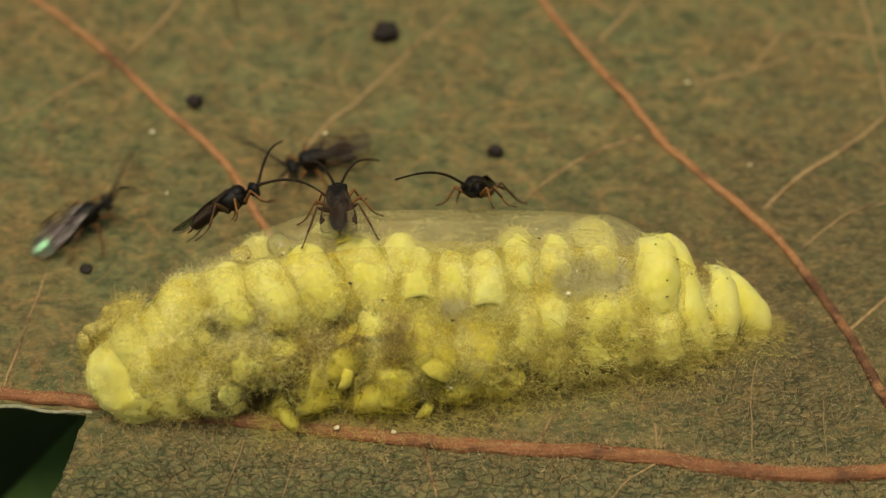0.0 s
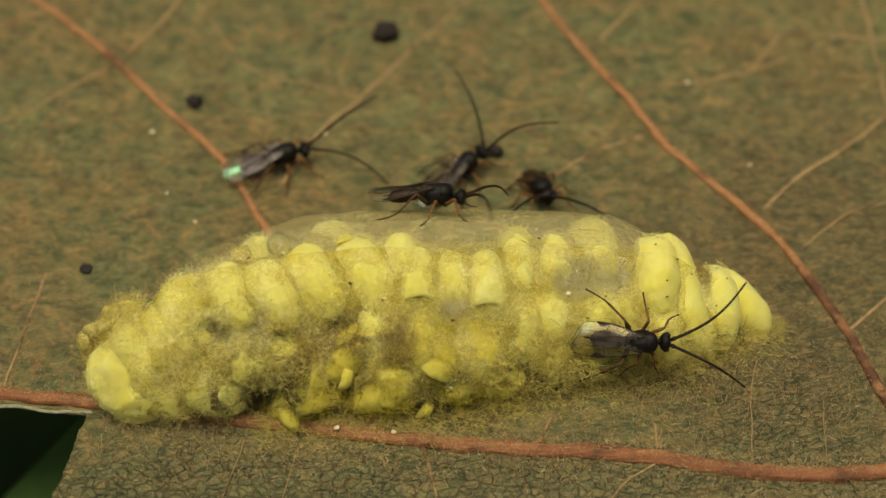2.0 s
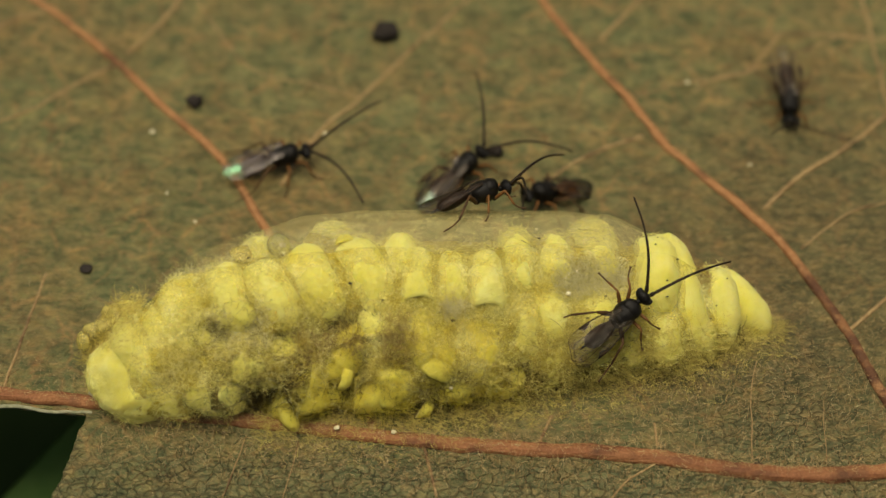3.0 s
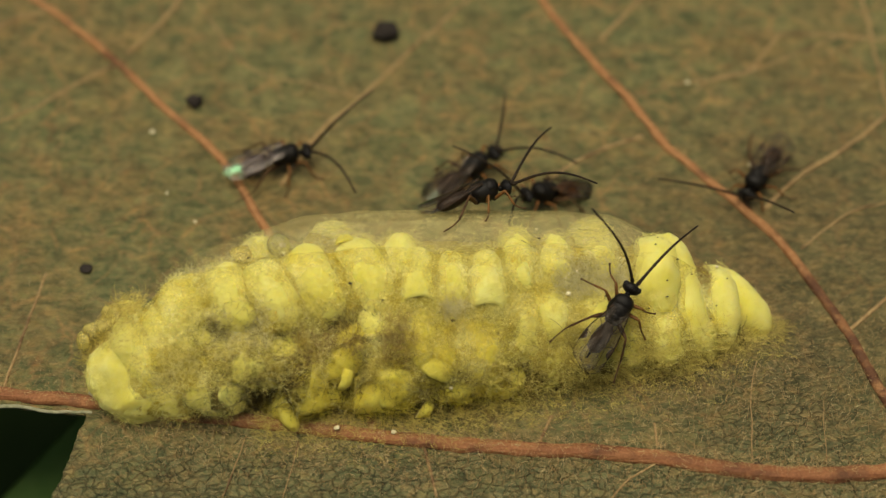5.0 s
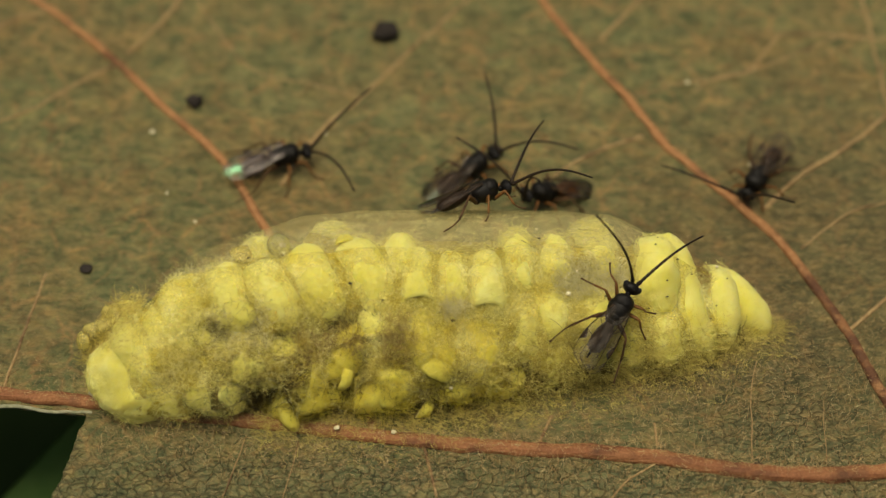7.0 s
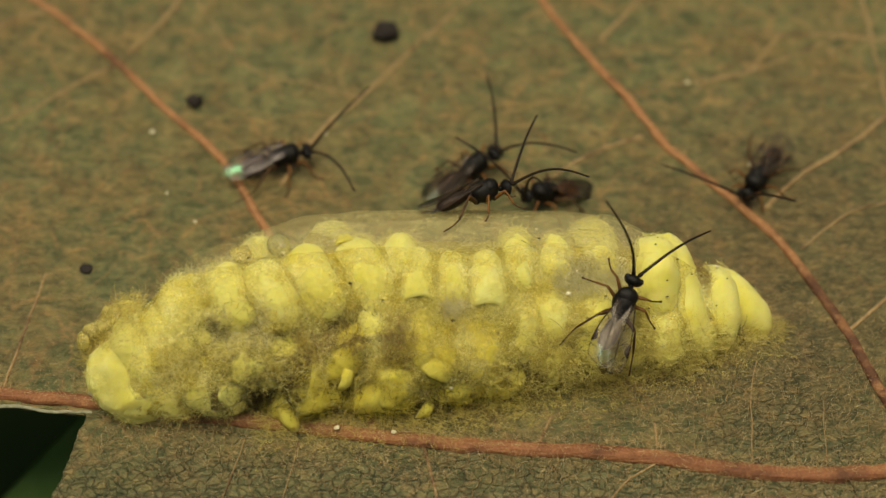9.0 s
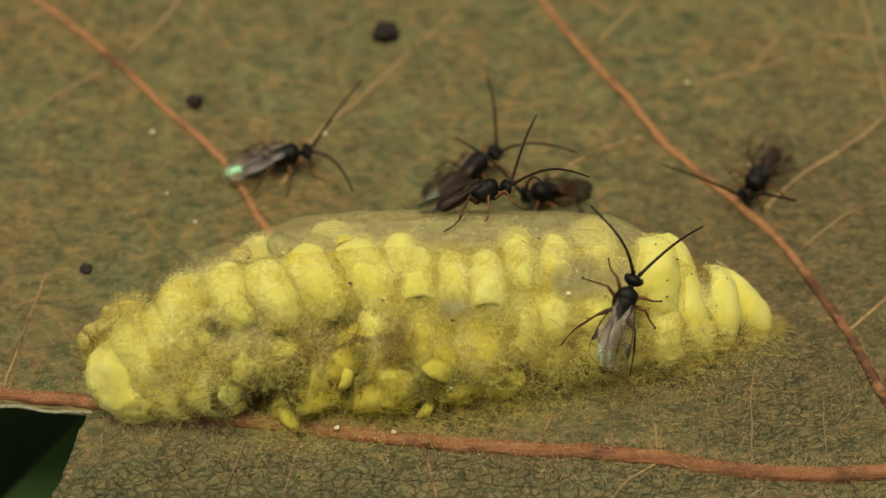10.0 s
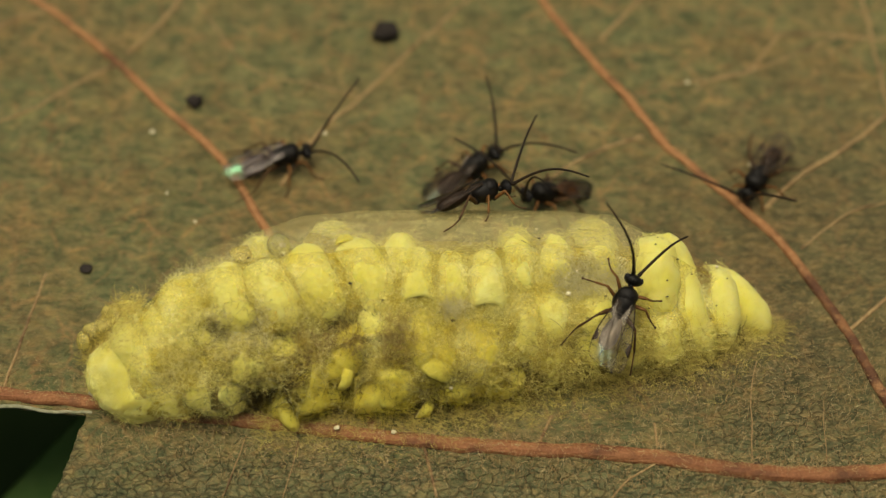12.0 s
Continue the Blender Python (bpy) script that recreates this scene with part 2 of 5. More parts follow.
def wing_material(name, dull, pale, low, high, green, gloss, shine=(0.30, 0.27, 0.24)):
    """Clear membrane with a smoky film, glossy and tinted towards its tip."""
    n = Nodes(name)
    n.set(Base_Color=n.mix(n.ramp(n.noise(2.2, 4, 0.65).outputs[0], [(0.35, 0.0), (0.65, 1.0)]), dull, pale), Roughness=0.35,
          Specular_IOR_Level=0.5)
    folds = n.noise(4.0, 3, 0.6, n.stretch(0.35, 1.6, 1.0))
    n.bump(folds.outputs[0], 0.05, 0.7)
    clear = n.add("ShaderNodeBsdfTransparent")
    clear.inputs[0].default_value = (0.93, 0.90, 0.85, 1.0)
    both = n.add("ShaderNodeMixShader")
    n.link(n.ramp(n.noise(2.6, 4, 0.65, n.stretch(0.6, 1.5, 1.0)).outputs[0], [(0.38, low), (0.62, high)]), both.inputs[0])
    n.link(clear.outputs[0], both.inputs[1])
    n.link(n.bsdf.outputs[0], both.inputs[2])
    sheen = n.add("ShaderNodeBsdfGlossy")
    sheen.inputs["Roughness"].default_value = 0.24
    place = n.add("ShaderNodeSeparateXYZ")
    n.link(n.warp(0.35, 1.8), place.inputs[0])
    tip = n.ramp(n.math("MULTIPLY", place.outputs["X"], -0.5), [(0.68, 0.0), (0.76, 1.0)])
    n.link(n.mix(tip, shine, green), sheen.inputs["Color"])
    edge = n.add("ShaderNodeFresnel")
    n.link(n.math("ADD", n.math("MULTIPLY", tip, gloss), 1.42), edge.inputs["IOR"])
    glossed = n.add("ShaderNodeMixShader")
    n.link(edge.outputs[0], glossed.inputs[0])
    n.link(both.outputs[0], glossed.inputs[1])
    n.link(sheen.outputs[0], glossed.inputs[2])
    n.link(glossed.outputs[0], n.out.inputs["Surface"])
    return n.mat


def film_material(name, thin, thick, rough):
    n = Nodes(name)
    n.set(Base_Color=(0.58, 0.48, 0.11), Roughness=rough, Specular_IOR_Level=0.9,
          Alpha=n.ramp(n.noise(4.0, 3, 0.6).outputs[0], [(0.3, thin), (0.7, thick)]))
    return n.mat


def plain_material(name, a, b, rough, scale=6.0, relief=0.05, shine=0.3):
    n = Nodes(name)
    grain = n.noise(scale, 5, 0.7)
    n.bump(grain.outputs[0], relief, 0.9)
    n.set(Base_Color=n.mix(n.ramp(grain.outputs[0], [(0.3, 0.0), (0.7, 1.0)]), a, b), Roughness=rough, Specular_IOR_Level=shine)
    return n.mat


LEAF_TONE = (0.87, 0.90, 0.835)
M_LEAF = leaf_material()
M_RIB = vein_material("rust_brown_rib", (0.25, 0.095, 0.042), (0.42, 0.195, 0.082), 0.12)
M_SIDE = vein_material("orange_brown_vein", (0.38, 0.175, 0.070), (0.52, 0.28, 0.120), 1.0, 0.85)
M_VEIN = vein_material("thin_brown_vein", (0.38, 0.255, 0.110), (0.48, 0.345, 0.165))
M_COCOON = silk_material("yellow_silk", (0.89, 0.85, 0.30), (0.84, 0.75, 0.115), 0.22)
# lower cocoons: the deeper gold carries their shade, with more dirt flecks
M_COCOON_SHADE_DIRT = silk_material("dusty_yellow_silk", (0.83, 0.74, 0.155), (0.75, 0.62, 0.055), 0.4)
M_TORN = silk_material("torn_cocoon_wall", (0.84, 0.74, 0.14), (0.77, 0.64, 0.06), 0.35, 0.2)
M_MAT = mat_material()
M_DIRT_SHADE = dirt_shade_material()
M_WEB = web_material("pale_web", 0.50, 0.55)
M_WEB_THIN = web_material("thin_web", 0.30, 0.50)
M_FLOSS = fibre_material("yellow_grey_floss", (0.80, 0.68, 0.20), (0.42, 0.325, 0.08), 1.0)
M_FLOSS_GREY = fibre_material("grey_floss", (0.84, 0.79, 0.47), (0.54, 0.48, 0.23), 1.0)
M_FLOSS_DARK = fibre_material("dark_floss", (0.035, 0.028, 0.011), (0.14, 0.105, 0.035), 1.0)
M_FLOSS_PALE = fibre_material("pale_yellow_floss", (0.84, 0.78, 0.28), (0.68, 0.60, 0.14), 1.0)
M_FLOSS_BROWN = fibre_material("brown_floss", (0.46, 0.34, 0.13), (0.24, 0.155, 0.05), 1.0)
M_WOOL = fibre_material("cocoon_wool", (0.84, 0.81, 0.35), (0.76, 0.69, 0.165), 1.0)
# wool for the lower cocoons, golden because their shade is in the colour
M_WOOL_SHADED = fibre_material("dusty_cocoon_wool", (0.80, 0.69, 0.13), (0.66, 0.53, 0.045), 1.0)
M_FLOSS_WHITE = fibre_material("whitish_floss", (0.88, 0.83, 0.40), (0.80, 0.71, 0.22), 1.0)
M_HAIR = fibre_material("leaf_hair", (0.64, 0.53, 0.28), (0.38, 0.22, 0.09), 1.0)
M_VEIL = veil_material("silk_veil", 0.20, 0.62)
M_BLACK = chitin_material("black_chitin", (0.005, 0.0045, 0.004), (0.012, 0.010, 0.008), 0.42)
M_BELLY = chitin_material("dark_brown_chitin", (0.008, 0.006, 0.005), (0.030, 0.014, 0.007), 0.32)
M_AMBER_BELLY = chitin_material("amber_brown_belly", (0.060, 0.022, 0.008), (0.22, 0.085, 0.022), 0.4)
M_EYE = chitin_material("compound_eye", (0.008, 0.008, 0.009), (0.016, 0.015, 0.016), 0.5)
M_FEELER = chitin_material("dark_feeler", (0.014, 0.010, 0.007), (0.035, 0.022, 0.012), 0.5)
M_ORANGE = chitin_material("amber_leg", (0.21, 0.098, 0.030), (0.11, 0.048, 0.016), 0.42)
M_TARSUS = chitin_material("dark_tarsus", (0.050, 0.028, 0.014), (0.11, 0.055, 0.022), 0.5)
M_WING = wing_material("wing_membrane", (0.075, 0.050, 0.034), (0.24, 0.175, 0.13), 0.05, 0.24, (0.34, 0.50, 0.42), 0.2)
M_WING_GREEN = wing_material("greenish_wing_membrane", (0.14, 0.11, 0.10), (0.50, 0.42, 0.40), 0.06, 0.40, (0.26, 0.70, 0.40), 0.4)
M_WING_PALE = wing_material("pale_wing_membrane", (0.28, 0.24, 0.19), (0.66, 0.55, 0.42), 0.01, 0.15, (0.50, 0.72, 0.60), 0.0, (0.60, 0.53, 0.44))
M_WING_VEIN = chitin_material("wing_vein", (0.022, 0.014, 0.008), (0.045, 0.026, 0.013), 0.5)
M_FILM = film_material("clear_yellow_skin", 0.25, 0.62, 0.58)
M_BUBBLE = Nodes("clear_droplet").set(Base_Color=(0.98, 0.96, 0.72), Roughness=0.03, IOR=1.33, Transmission_Weight=0.92, Specular_IOR_Level=0.6).mat
M_FRASS = plain_material("frass", (0.014, 0.011, 0.009), (0.035, 0.026, 0.020), 0.8)
M_CRUMB = plain_material("pale_crumb", (0.70, 0.60, 0.34), (0.82, 0.76, 0.55), 0.7)
M_TEAR = plain_material("torn_leaf_rim", (0.17, 0.18, 0.10), (0.38, 0.36, 0.24), 0.8)
M_SOIL = plain_material("dark_soil", (0.014, 0.024, 0.008), (0.028, 0.045, 0.014), 0.95, 0.05, 2.0, 0.0)
M_BLADE = plain_material("shaded_grass", (0.075, 0.150, 0.035), (0.110, 0.190, 0.050), 0.7, 0.6, 0.1, 0.1)


# ---------------------------------------------------------------- mesh helpers
def mesh_from(bm, name, material, smooth=True):
    bm.transform(Matrix.Scale(MM, 4))
    me = bpy.data.meshes.new(name)
    bm.to_mesh(me)
    bm.free()
    me.materials.append(material)
    for p in me.polygons:
        p.use_smooth = smooth
    return me


def part(name, bm, material, parent=None, label="", at=(0, 0, 0), kind=""):
    ob = new(name, mesh_from(bm, name, material))
    ob.location = Vector(at) * MM
    if parent is not None:
        ob.parent = parent
    if label or kind:
        tagged(ob, label, kind=kind)
    return ob


def empty(name, at, label, category, group="", kind=""):
    ob = new(name)
    ob.empty_display_size = 0.5 * MM
    ob.location = Vector(at) * MM
    return tagged(ob, label, category, group, kind)


def tube(bm, pts, radii, sides=8, flat=1.0, wobble=0.0):
    """A closed tube along pts; flat squeezes it in the direction nearest to z."""
    pts = [Vector(p) for p in pts]
    rings = []
    side = None
    for i, p in enumerate(pts):
        way = (pts[min(i + 1, len(pts) - 1)] - pts[max(i - 1, 0)]).normalized()
        ref = Vector((0, 0, 1)) if abs(way.z) < 0.9 else Vector((1, 0, 0))
        side = way.cross(ref).normalized() if side is None else (side - way * side.dot(way)).normalized()
        top = side.cross(way).normalized()
        ring = []
        for k in range(sides):
            a = 2 * math.pi * k / sides
            r = radii[i] * (1 + wobble * noise.noise(p * 2.3 + Vector((k * 1.7, 0, 0))))
            ring.append(bm.verts.new(p + side * math.cos(a) * r + top * math.sin(a) * r * flat))
        rings.append(ring)
    for a, b in zip(rings, rings[1:]):
        for k in range(sides):
            bm.faces.new((a[k], a[(k + 1) % sides], b[(k + 1) % sides], b[k]))
    bm.faces.new(rings[0][::-1])
    bm.faces.new(rings[-1])
    bmesh.ops.recalc_face_normals(bm, faces=bm.faces[-(len(pts) - 1) * sides - 2:])
    return bm


def smooth_path(pts, steps):
    """Catmull-Rom points through pts."""
    pts = [Vector(p) for p in pts]
    ext = [pts[0] * 2 - pts[1], *pts, pts[-1] * 2 - pts[-2]]
    out = []
    for i in range(1, len(ext) - 2):
        a, b, c, d = ext[i - 1:i + 3]
        for k in range(steps):
            t = k / steps
            out.append(0.5 * (2 * b + (c - a) * t + (2 * a - 5 * b + 4 * c - d) * t * t + (3 * b - a - 3 * c + d) * t ** 3))
    out.append(pts[-1])
    return out


def blob(bm, centre, semi, rough=0.0, freq=2.0, seg=20, rings=14, turn=None, seed=0.0):
    m = Matrix.Translation(centre) @ (turn or Matrix()) @ Matrix.Diagonal((*semi, 1))
    made = bmesh.ops.create_uvsphere(bm, u_segments=seg, v_segments=rings, radius=1.0)
    for v in made["verts"]:
        k = 1 + rough * noise.fractal(v.co * freq + Vector((seed, seed * 0.7, 0)), 1.0, 2.0, 3)
        v.co = m @ (v.co * k)
    return bm


# ---------------------------------------------------------------- leaf, veins, what lies below
MIDRIB = [(-46, -2.0), (-30, -4.0), (-19.0, -5.5), (-14.3, -6.2), (-11.6, -6.5), (-8.8, -7.0), (-5.1, -7.4), (-1.5, -7.8),
          (2.1, -8.1), (5.7, -8.3), (9.2, -8.9), (11.8, -9.1), (13.9, -9.0), (18.2, -8.5), (30, -7.5), (46, -6.0)]


def midrib_y(x):
    return float(np.interp(x, [p[0] for p in MIDRIB], [p[1] for p in MIDRIB]))


def leaf_height(x, y):
    p = Vector((x, y, 0.0))
    return (0.16 * noise.noise(p * 0.22) + 0.07 * noise.fractal(p * 1.1, 1.0, 2.0, 3)
            + 0.045 * noise.fractal(p * 2.6, 1.0, 2.0, 2) - 0.08)


def graded(a, b, lo, hi, fine, coarse):
    """Steps from a to b, fine between lo and hi."""
    out, x = [a], a
    while x < b - 1e-6:
        x = min(b, x + (fine if lo <= x < hi else coarse))
        out.append(x)
    return out


def build_leaf():
    verts, faces = [], []

    def sheet(cols, rows):
        base = len(verts)
        nx, ny = len(cols[0]), len(rows)
        for j in range(ny):
            for i in range(nx):
                verts.append(cols[j][i])
        for j in range(ny - 1):
            for i in range(nx - 1):
                a = base + j * nx + i
                faces.append((a, a + 1, a + nx + 1, a + nx))

    xs = graded(-45, 45, -18, 18, 0.18, 1.5)
    vs = graded(-0.32, 40, -0.4, 22, 0.18, 1.5)
    sheet([[(x, midrib_y(x) + v, leaf_height(x, midrib_y(x) + v)) for x in xs] for v in vs], vs)
    # the far half is eaten away at one side: a ragged edge
    us = graded(0, 1, 0, 0.46, 0.0032, 0.03)
    ws = graded(0.32, 16, 0, 5, 0.16, 1.0)
    rows = []
    for w in reversed(ws):
        edge = -11.38 - 0.24 * w + 0.13 * noise.fractal(Vector((w * 1.6, 3.1, 0)), 1.0, 2.0, 3)
        row = []
        for u in us:
            x = edge + (45 - edge) * u
            y = midrib_y(x) - w
            row.append((x, y, leaf_height(x, y) - 0.012 * w * w))
        rows.append(row)
    sheet(rows, ws)
    me = bpy.data.meshes.new("leaf_blade")
    me.from_pydata([(x * MM, y * MM, z * MM) for x, y, z in verts], [], faces)
    me.materials.append(M_LEAF)
    for p in me.polygons:
        p.use_smooth = True
    ob = new("ground_leaf", me)
    thick = ob.modifiers.new("thickness", "SOLIDIFY")
    thick.thickness, thick.offset = 0.16 * MM, -1.0
    return tagged(ob, "dull olive leaf underside with brown drying patches", "leaf", kind="structure")


def vein(points, r0, r1, material=None, steps=8, rise=0.2, name="leaf_vein"):
    pts = smooth_path([(x, y, 0) for x, y in points], steps)
    n = len(pts)
    for p in pts:
        p.x += 0.05 * noise.noise(Vector((p.x * 0.9, p.y * 0.9, 5.0)))
        p.y += 0.05 * noise.noise(Vector((p.x * 0.9, p.y * 0.9, 9.0)))
    for p in pts:
        low = leaf_height(p.x, p.y)
        p.y -= low * 0.84
        p.z = leaf_height(p.x, p.y) + rise * (r0 + r1) / 2
    radii = [(r0 + (r1 - r0) * i / (n - 1)) * (1 + 0.16 * noise.noise(Vector((i * 0.35, r0 * 40, 0)))) for i in range(n)]
    ob = part(name, tube(bmesh.new(), pts, radii, 12, 0.85, 0.12), material or M_VEIN)
    return ob


leaf_blade = build_leaf()
rib = vein([(x, y + 0.04 - 0.24 * min(1.0, max(0.0, (x + 5) / 6))) for x, y in MIDRIB], 0.23, 0.29, M_RIB, 14, 0.12, "leaf_midrib")
tagged(rib, "thick rust-brown midrib along the leaf", "leaf vein", kind="structure")
rim = vein([(x, midrib_y(x) - 0.42 + 0.05 * math.sin(3.1 * x)) for x in np.linspace(-19.0, -11.3, 24)], 0.10, 0.05, M_TEAR, 6, 0.0, "torn_blade_rim")
tagged(rim, "pale torn rim of the blade along the midrib", "leaf rim", kind="structure")
for pts, r0, r1 in (
        ([(-7, 42), (-0.6, 23.8), (2.1, 16.7), (3.8, 12.4), (5.2, 9.7), (6.7, 7.3), (8.2, 4.6), (10.0, 2.4), (11.6, 0.3), (12.5, -1.5),
          (13.4, -3.6), (14.2, -6.0), (15.3, -8.7)], 0.14, 0.18),
        ([(-36, 30), (-22.2, 17.7), (-18.1, 14.3), (-15.6, 12.4), (-14.0, 11.0), (-12.0, 8.9), (-10.15, 6.7), (-8.55, 4.95), (-7.4, 3.4),
          (-6.4, 1.4), (-4.6, -2.0), (-2.6, -6.2), (-2.2, -7.7)], 0.13, 0.16)):
    tagged(vein(pts, r0, r1, M_SIDE, 10, 0.12), "orange-brown side vein of the leaf", "leaf vein", "side veins", "structure")
for pts, r0, r1 in (
        ([(-11.8, 9.4), (-10.4, 11.8), (-9.5, 14.0)], 0.07, 0.09), ([(1.2, 12.7), (-0.9, 10.1), (-3.0, 7.2), (-4.4, 5.6), (-5.7, 2.9)], 0.06, 0.08),
        ([(5.9, 10.2), (7.5, 12.4), (8.9, 14.3)], 0.08, 0.07), ([(11.2, 1.8), (12.7, 3.4), (14.5, 4.8), (16.1, 6.3), (18.4, 8.8)], 0.09, 0.08),
        ([(7.2, 5.3), (5.6, 4.6), (4.3, 3.7), (2.7, 2.1)], 0.07, 0.05), ([(-13.5, -1.1), (-13.9, -3.6), (-14.3, -6.1)], 0.045, 0.055),
        ([(-11.8, 9.1), (-13.2, 8.2), (-14.9, 6.7), (-16.8, 5.6)], 0.07, 0.05), ([(13.4, -3.6), (14.9, -2.2), (16.5, -0.7)], 0.07, 0.06),
        ([(3.5, -7.0), (3.0, -8.2)], 0.05, 0.06), ([(-6.3, -7.8), (-6.7, -9.5), (-7.0, -10.5)], 0.022, 0.022),
        ([(-0.6, -8.2), (-0.2, -10.1)], 0.05, 0.05), ([(12.3, -6.4), (12.1, -8.9)], 0.013, 0.016),
        ([(7.0, 7.3), (8.6, 7.9), (11.2, 8.5), (15.2, 10.6)], 0.04, 0.04),
        ([(16.0, 13.4), (16.2, 8.2), (16.2, 5.3)], 0.06, 0.05), ([(-9.4, 12.4), (-7.2, 8.8), (-4.7, 7.9), (-3.0, 7.2)], 0.035, 0.035),
        ([(12.3, 0.0), (14.1, 1.6), (15.5, 2.1)], 0.04, 0.04), ([(-18.5, 10.3), (-16.7, 11.0), (-15.9, 11.5), (-14.8, 11.9)], 0.07, 0.06),
        ([(12.7, 10.6), (14.4, 10.5), (16.6, 10.2), (19.0, 10.0)], 0.05, 0.05), ([(12.7, 10.6), (11.8, 9.2), (11.3, 8.6), (10.0, 8.2), (9.2, 7.5)], 0.05, 0.04),
        ([(10.3, -4.8), (10.0, -6.0), (9.9, -7.4), (9.8, -8.7)], 0.016, 0.022), ([(6.8, -7.3), (6.8, -8.2)], 0.04, 0.05),
        ([(-4.6, -8.0), (-4.8, -9.2), (-5.1, -10.6)], 0.02, 0.02), ([(6.9, -8.7), (5.9, -9.4), (5.2, -10.2)], 0.035, 0.035)):
    tagged(vein(pts, r0, r1), "fine pale brown cross vein of the leaf", "leaf vein", "cross veins", "structure")


def build_ground():
    bm = bmesh.new()
    for r, n in ((0, 1), (60, 24), (250, 24), (2000, 24), (60000, 24), (2000000, 24)):
        for k in range(n):
            a = 2 * math.pi * k / n
            bm.verts.new((r * math.cos(a), r * math.sin(a), -48 + (2 * noise.noise(Vector((r * 0.1, k, 0))) if r < 300 else 0)))
    bm.verts.ensure_lookup_table()
    for k in range(24):
        bm.faces.new((bm.verts[0], bm.verts[1 + k], bm.verts[1 + (k + 1) % 24]))
        for ring in range(4):
            a, b = 1 + ring * 24, 1 + (ring + 1) * 24
            bm.faces.new((bm.verts[a + k], bm.verts[b + k], bm.verts[b + (k + 1) % 24], bm.verts[a + (k + 1) % 24]))
    tagged(part("ground", bm, M_SOIL), "dark shaded soil below the leaf", "ground", kind="structure")


def grass_blade(a, b, width, lift):
    bm = bmesh.new()
    a, b = Vector(a), Vector(b)
    mid = (a + b) / 2 + Vector((0, 0, lift))
    pts = smooth_path([a, mid, b], 10)
    tube(bm, pts, [width * (0.35 + 0.65 * math.sin(math.pi * (0.12 + 0.84 * i / (len(pts) - 1)))) for i in range(len(pts))], 8, 0.12)
    tagged(part("grass_blade", bm, M_BLADE), "dark green grass blade in the shade under the leaf", "grass", "grass blades")


build_ground()
grass_blade((-46, -30, -47.8), (-9, 0.5, -4), 1.3, 6)
grass_blade((-40, -34, -47.8), (-11, -1, -9), 0.8, 3)
grass_blade((-30, -40, -47.8), (-13, 4, -14), 1.5, 4)


# ---------------------------------------------------------------- cocoon cluster
SPINE = [(-11.75, -4.93, 1.02), (-10.83, -4.97, 1.88), (-9.56, -4.65, 2.47), (-8.13, -4.03, 3.2), (-5.34, -3.74, 3.67),
         (-2.71, -3.53, 3.81), (-0.08, -3.42, 3.77), (4.1, -2.75, 3.2), (6.38, -2.6, 2.86), (7.89, -2.68, 2.36),
         (9.75, -2.93, 1.23), (11.12, -3.23, 0.3)]


def spine(x):
    """Middle line and radius of the cluster at x."""
    xs = [s[0] for s in SPINE]
    return float(np.interp(x, xs, [s[1] for s in SPINE])), float(np.interp(x, xs, [s[2] for s in SPINE]))


def on_cluster(x, angle, out=0.0):
    """A point on the cluster: angle 0 at the foot that faces the open edge, 90 on top."""
    cy, r = spine(x)
    a = radians(angle)
    return Vector((x, cy - math.cos(a) * (r + out), math.sin(a) * (r + out)))


def outward(angle):
    a = radians(angle)
    return Vector((0, -math.cos(a), math.sin(a)))


def downward(angle):
    a = radians(angle)
    return Vector((0, -math.sin(a), -math.cos(a)))


cluster = empty("cocoon_cluster", (0, -3.4, 0), "cluster of pale yellow woolly cocoons on the leaf", "cocoons")


def in_cluster(ob):
    ob.parent = cluster
    ob.location = ob.location - Vector((0, -3.4, 0)) * MM
    return ob


# dirty and shaded hollows between the cocoons: place along the cluster, angle, size
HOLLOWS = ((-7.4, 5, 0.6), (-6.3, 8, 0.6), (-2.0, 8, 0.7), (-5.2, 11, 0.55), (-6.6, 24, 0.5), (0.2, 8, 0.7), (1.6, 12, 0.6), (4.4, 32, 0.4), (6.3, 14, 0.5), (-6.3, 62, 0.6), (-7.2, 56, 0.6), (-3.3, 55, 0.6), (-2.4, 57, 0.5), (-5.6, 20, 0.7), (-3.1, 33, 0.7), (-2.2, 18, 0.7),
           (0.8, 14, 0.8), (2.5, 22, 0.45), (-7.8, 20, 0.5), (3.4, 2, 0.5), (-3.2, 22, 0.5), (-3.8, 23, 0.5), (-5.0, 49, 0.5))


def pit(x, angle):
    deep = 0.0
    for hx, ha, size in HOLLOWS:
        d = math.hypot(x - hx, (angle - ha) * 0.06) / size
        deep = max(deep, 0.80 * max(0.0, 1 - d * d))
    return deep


COCOON_SEED = [0]
COATS = []
SKIN = []


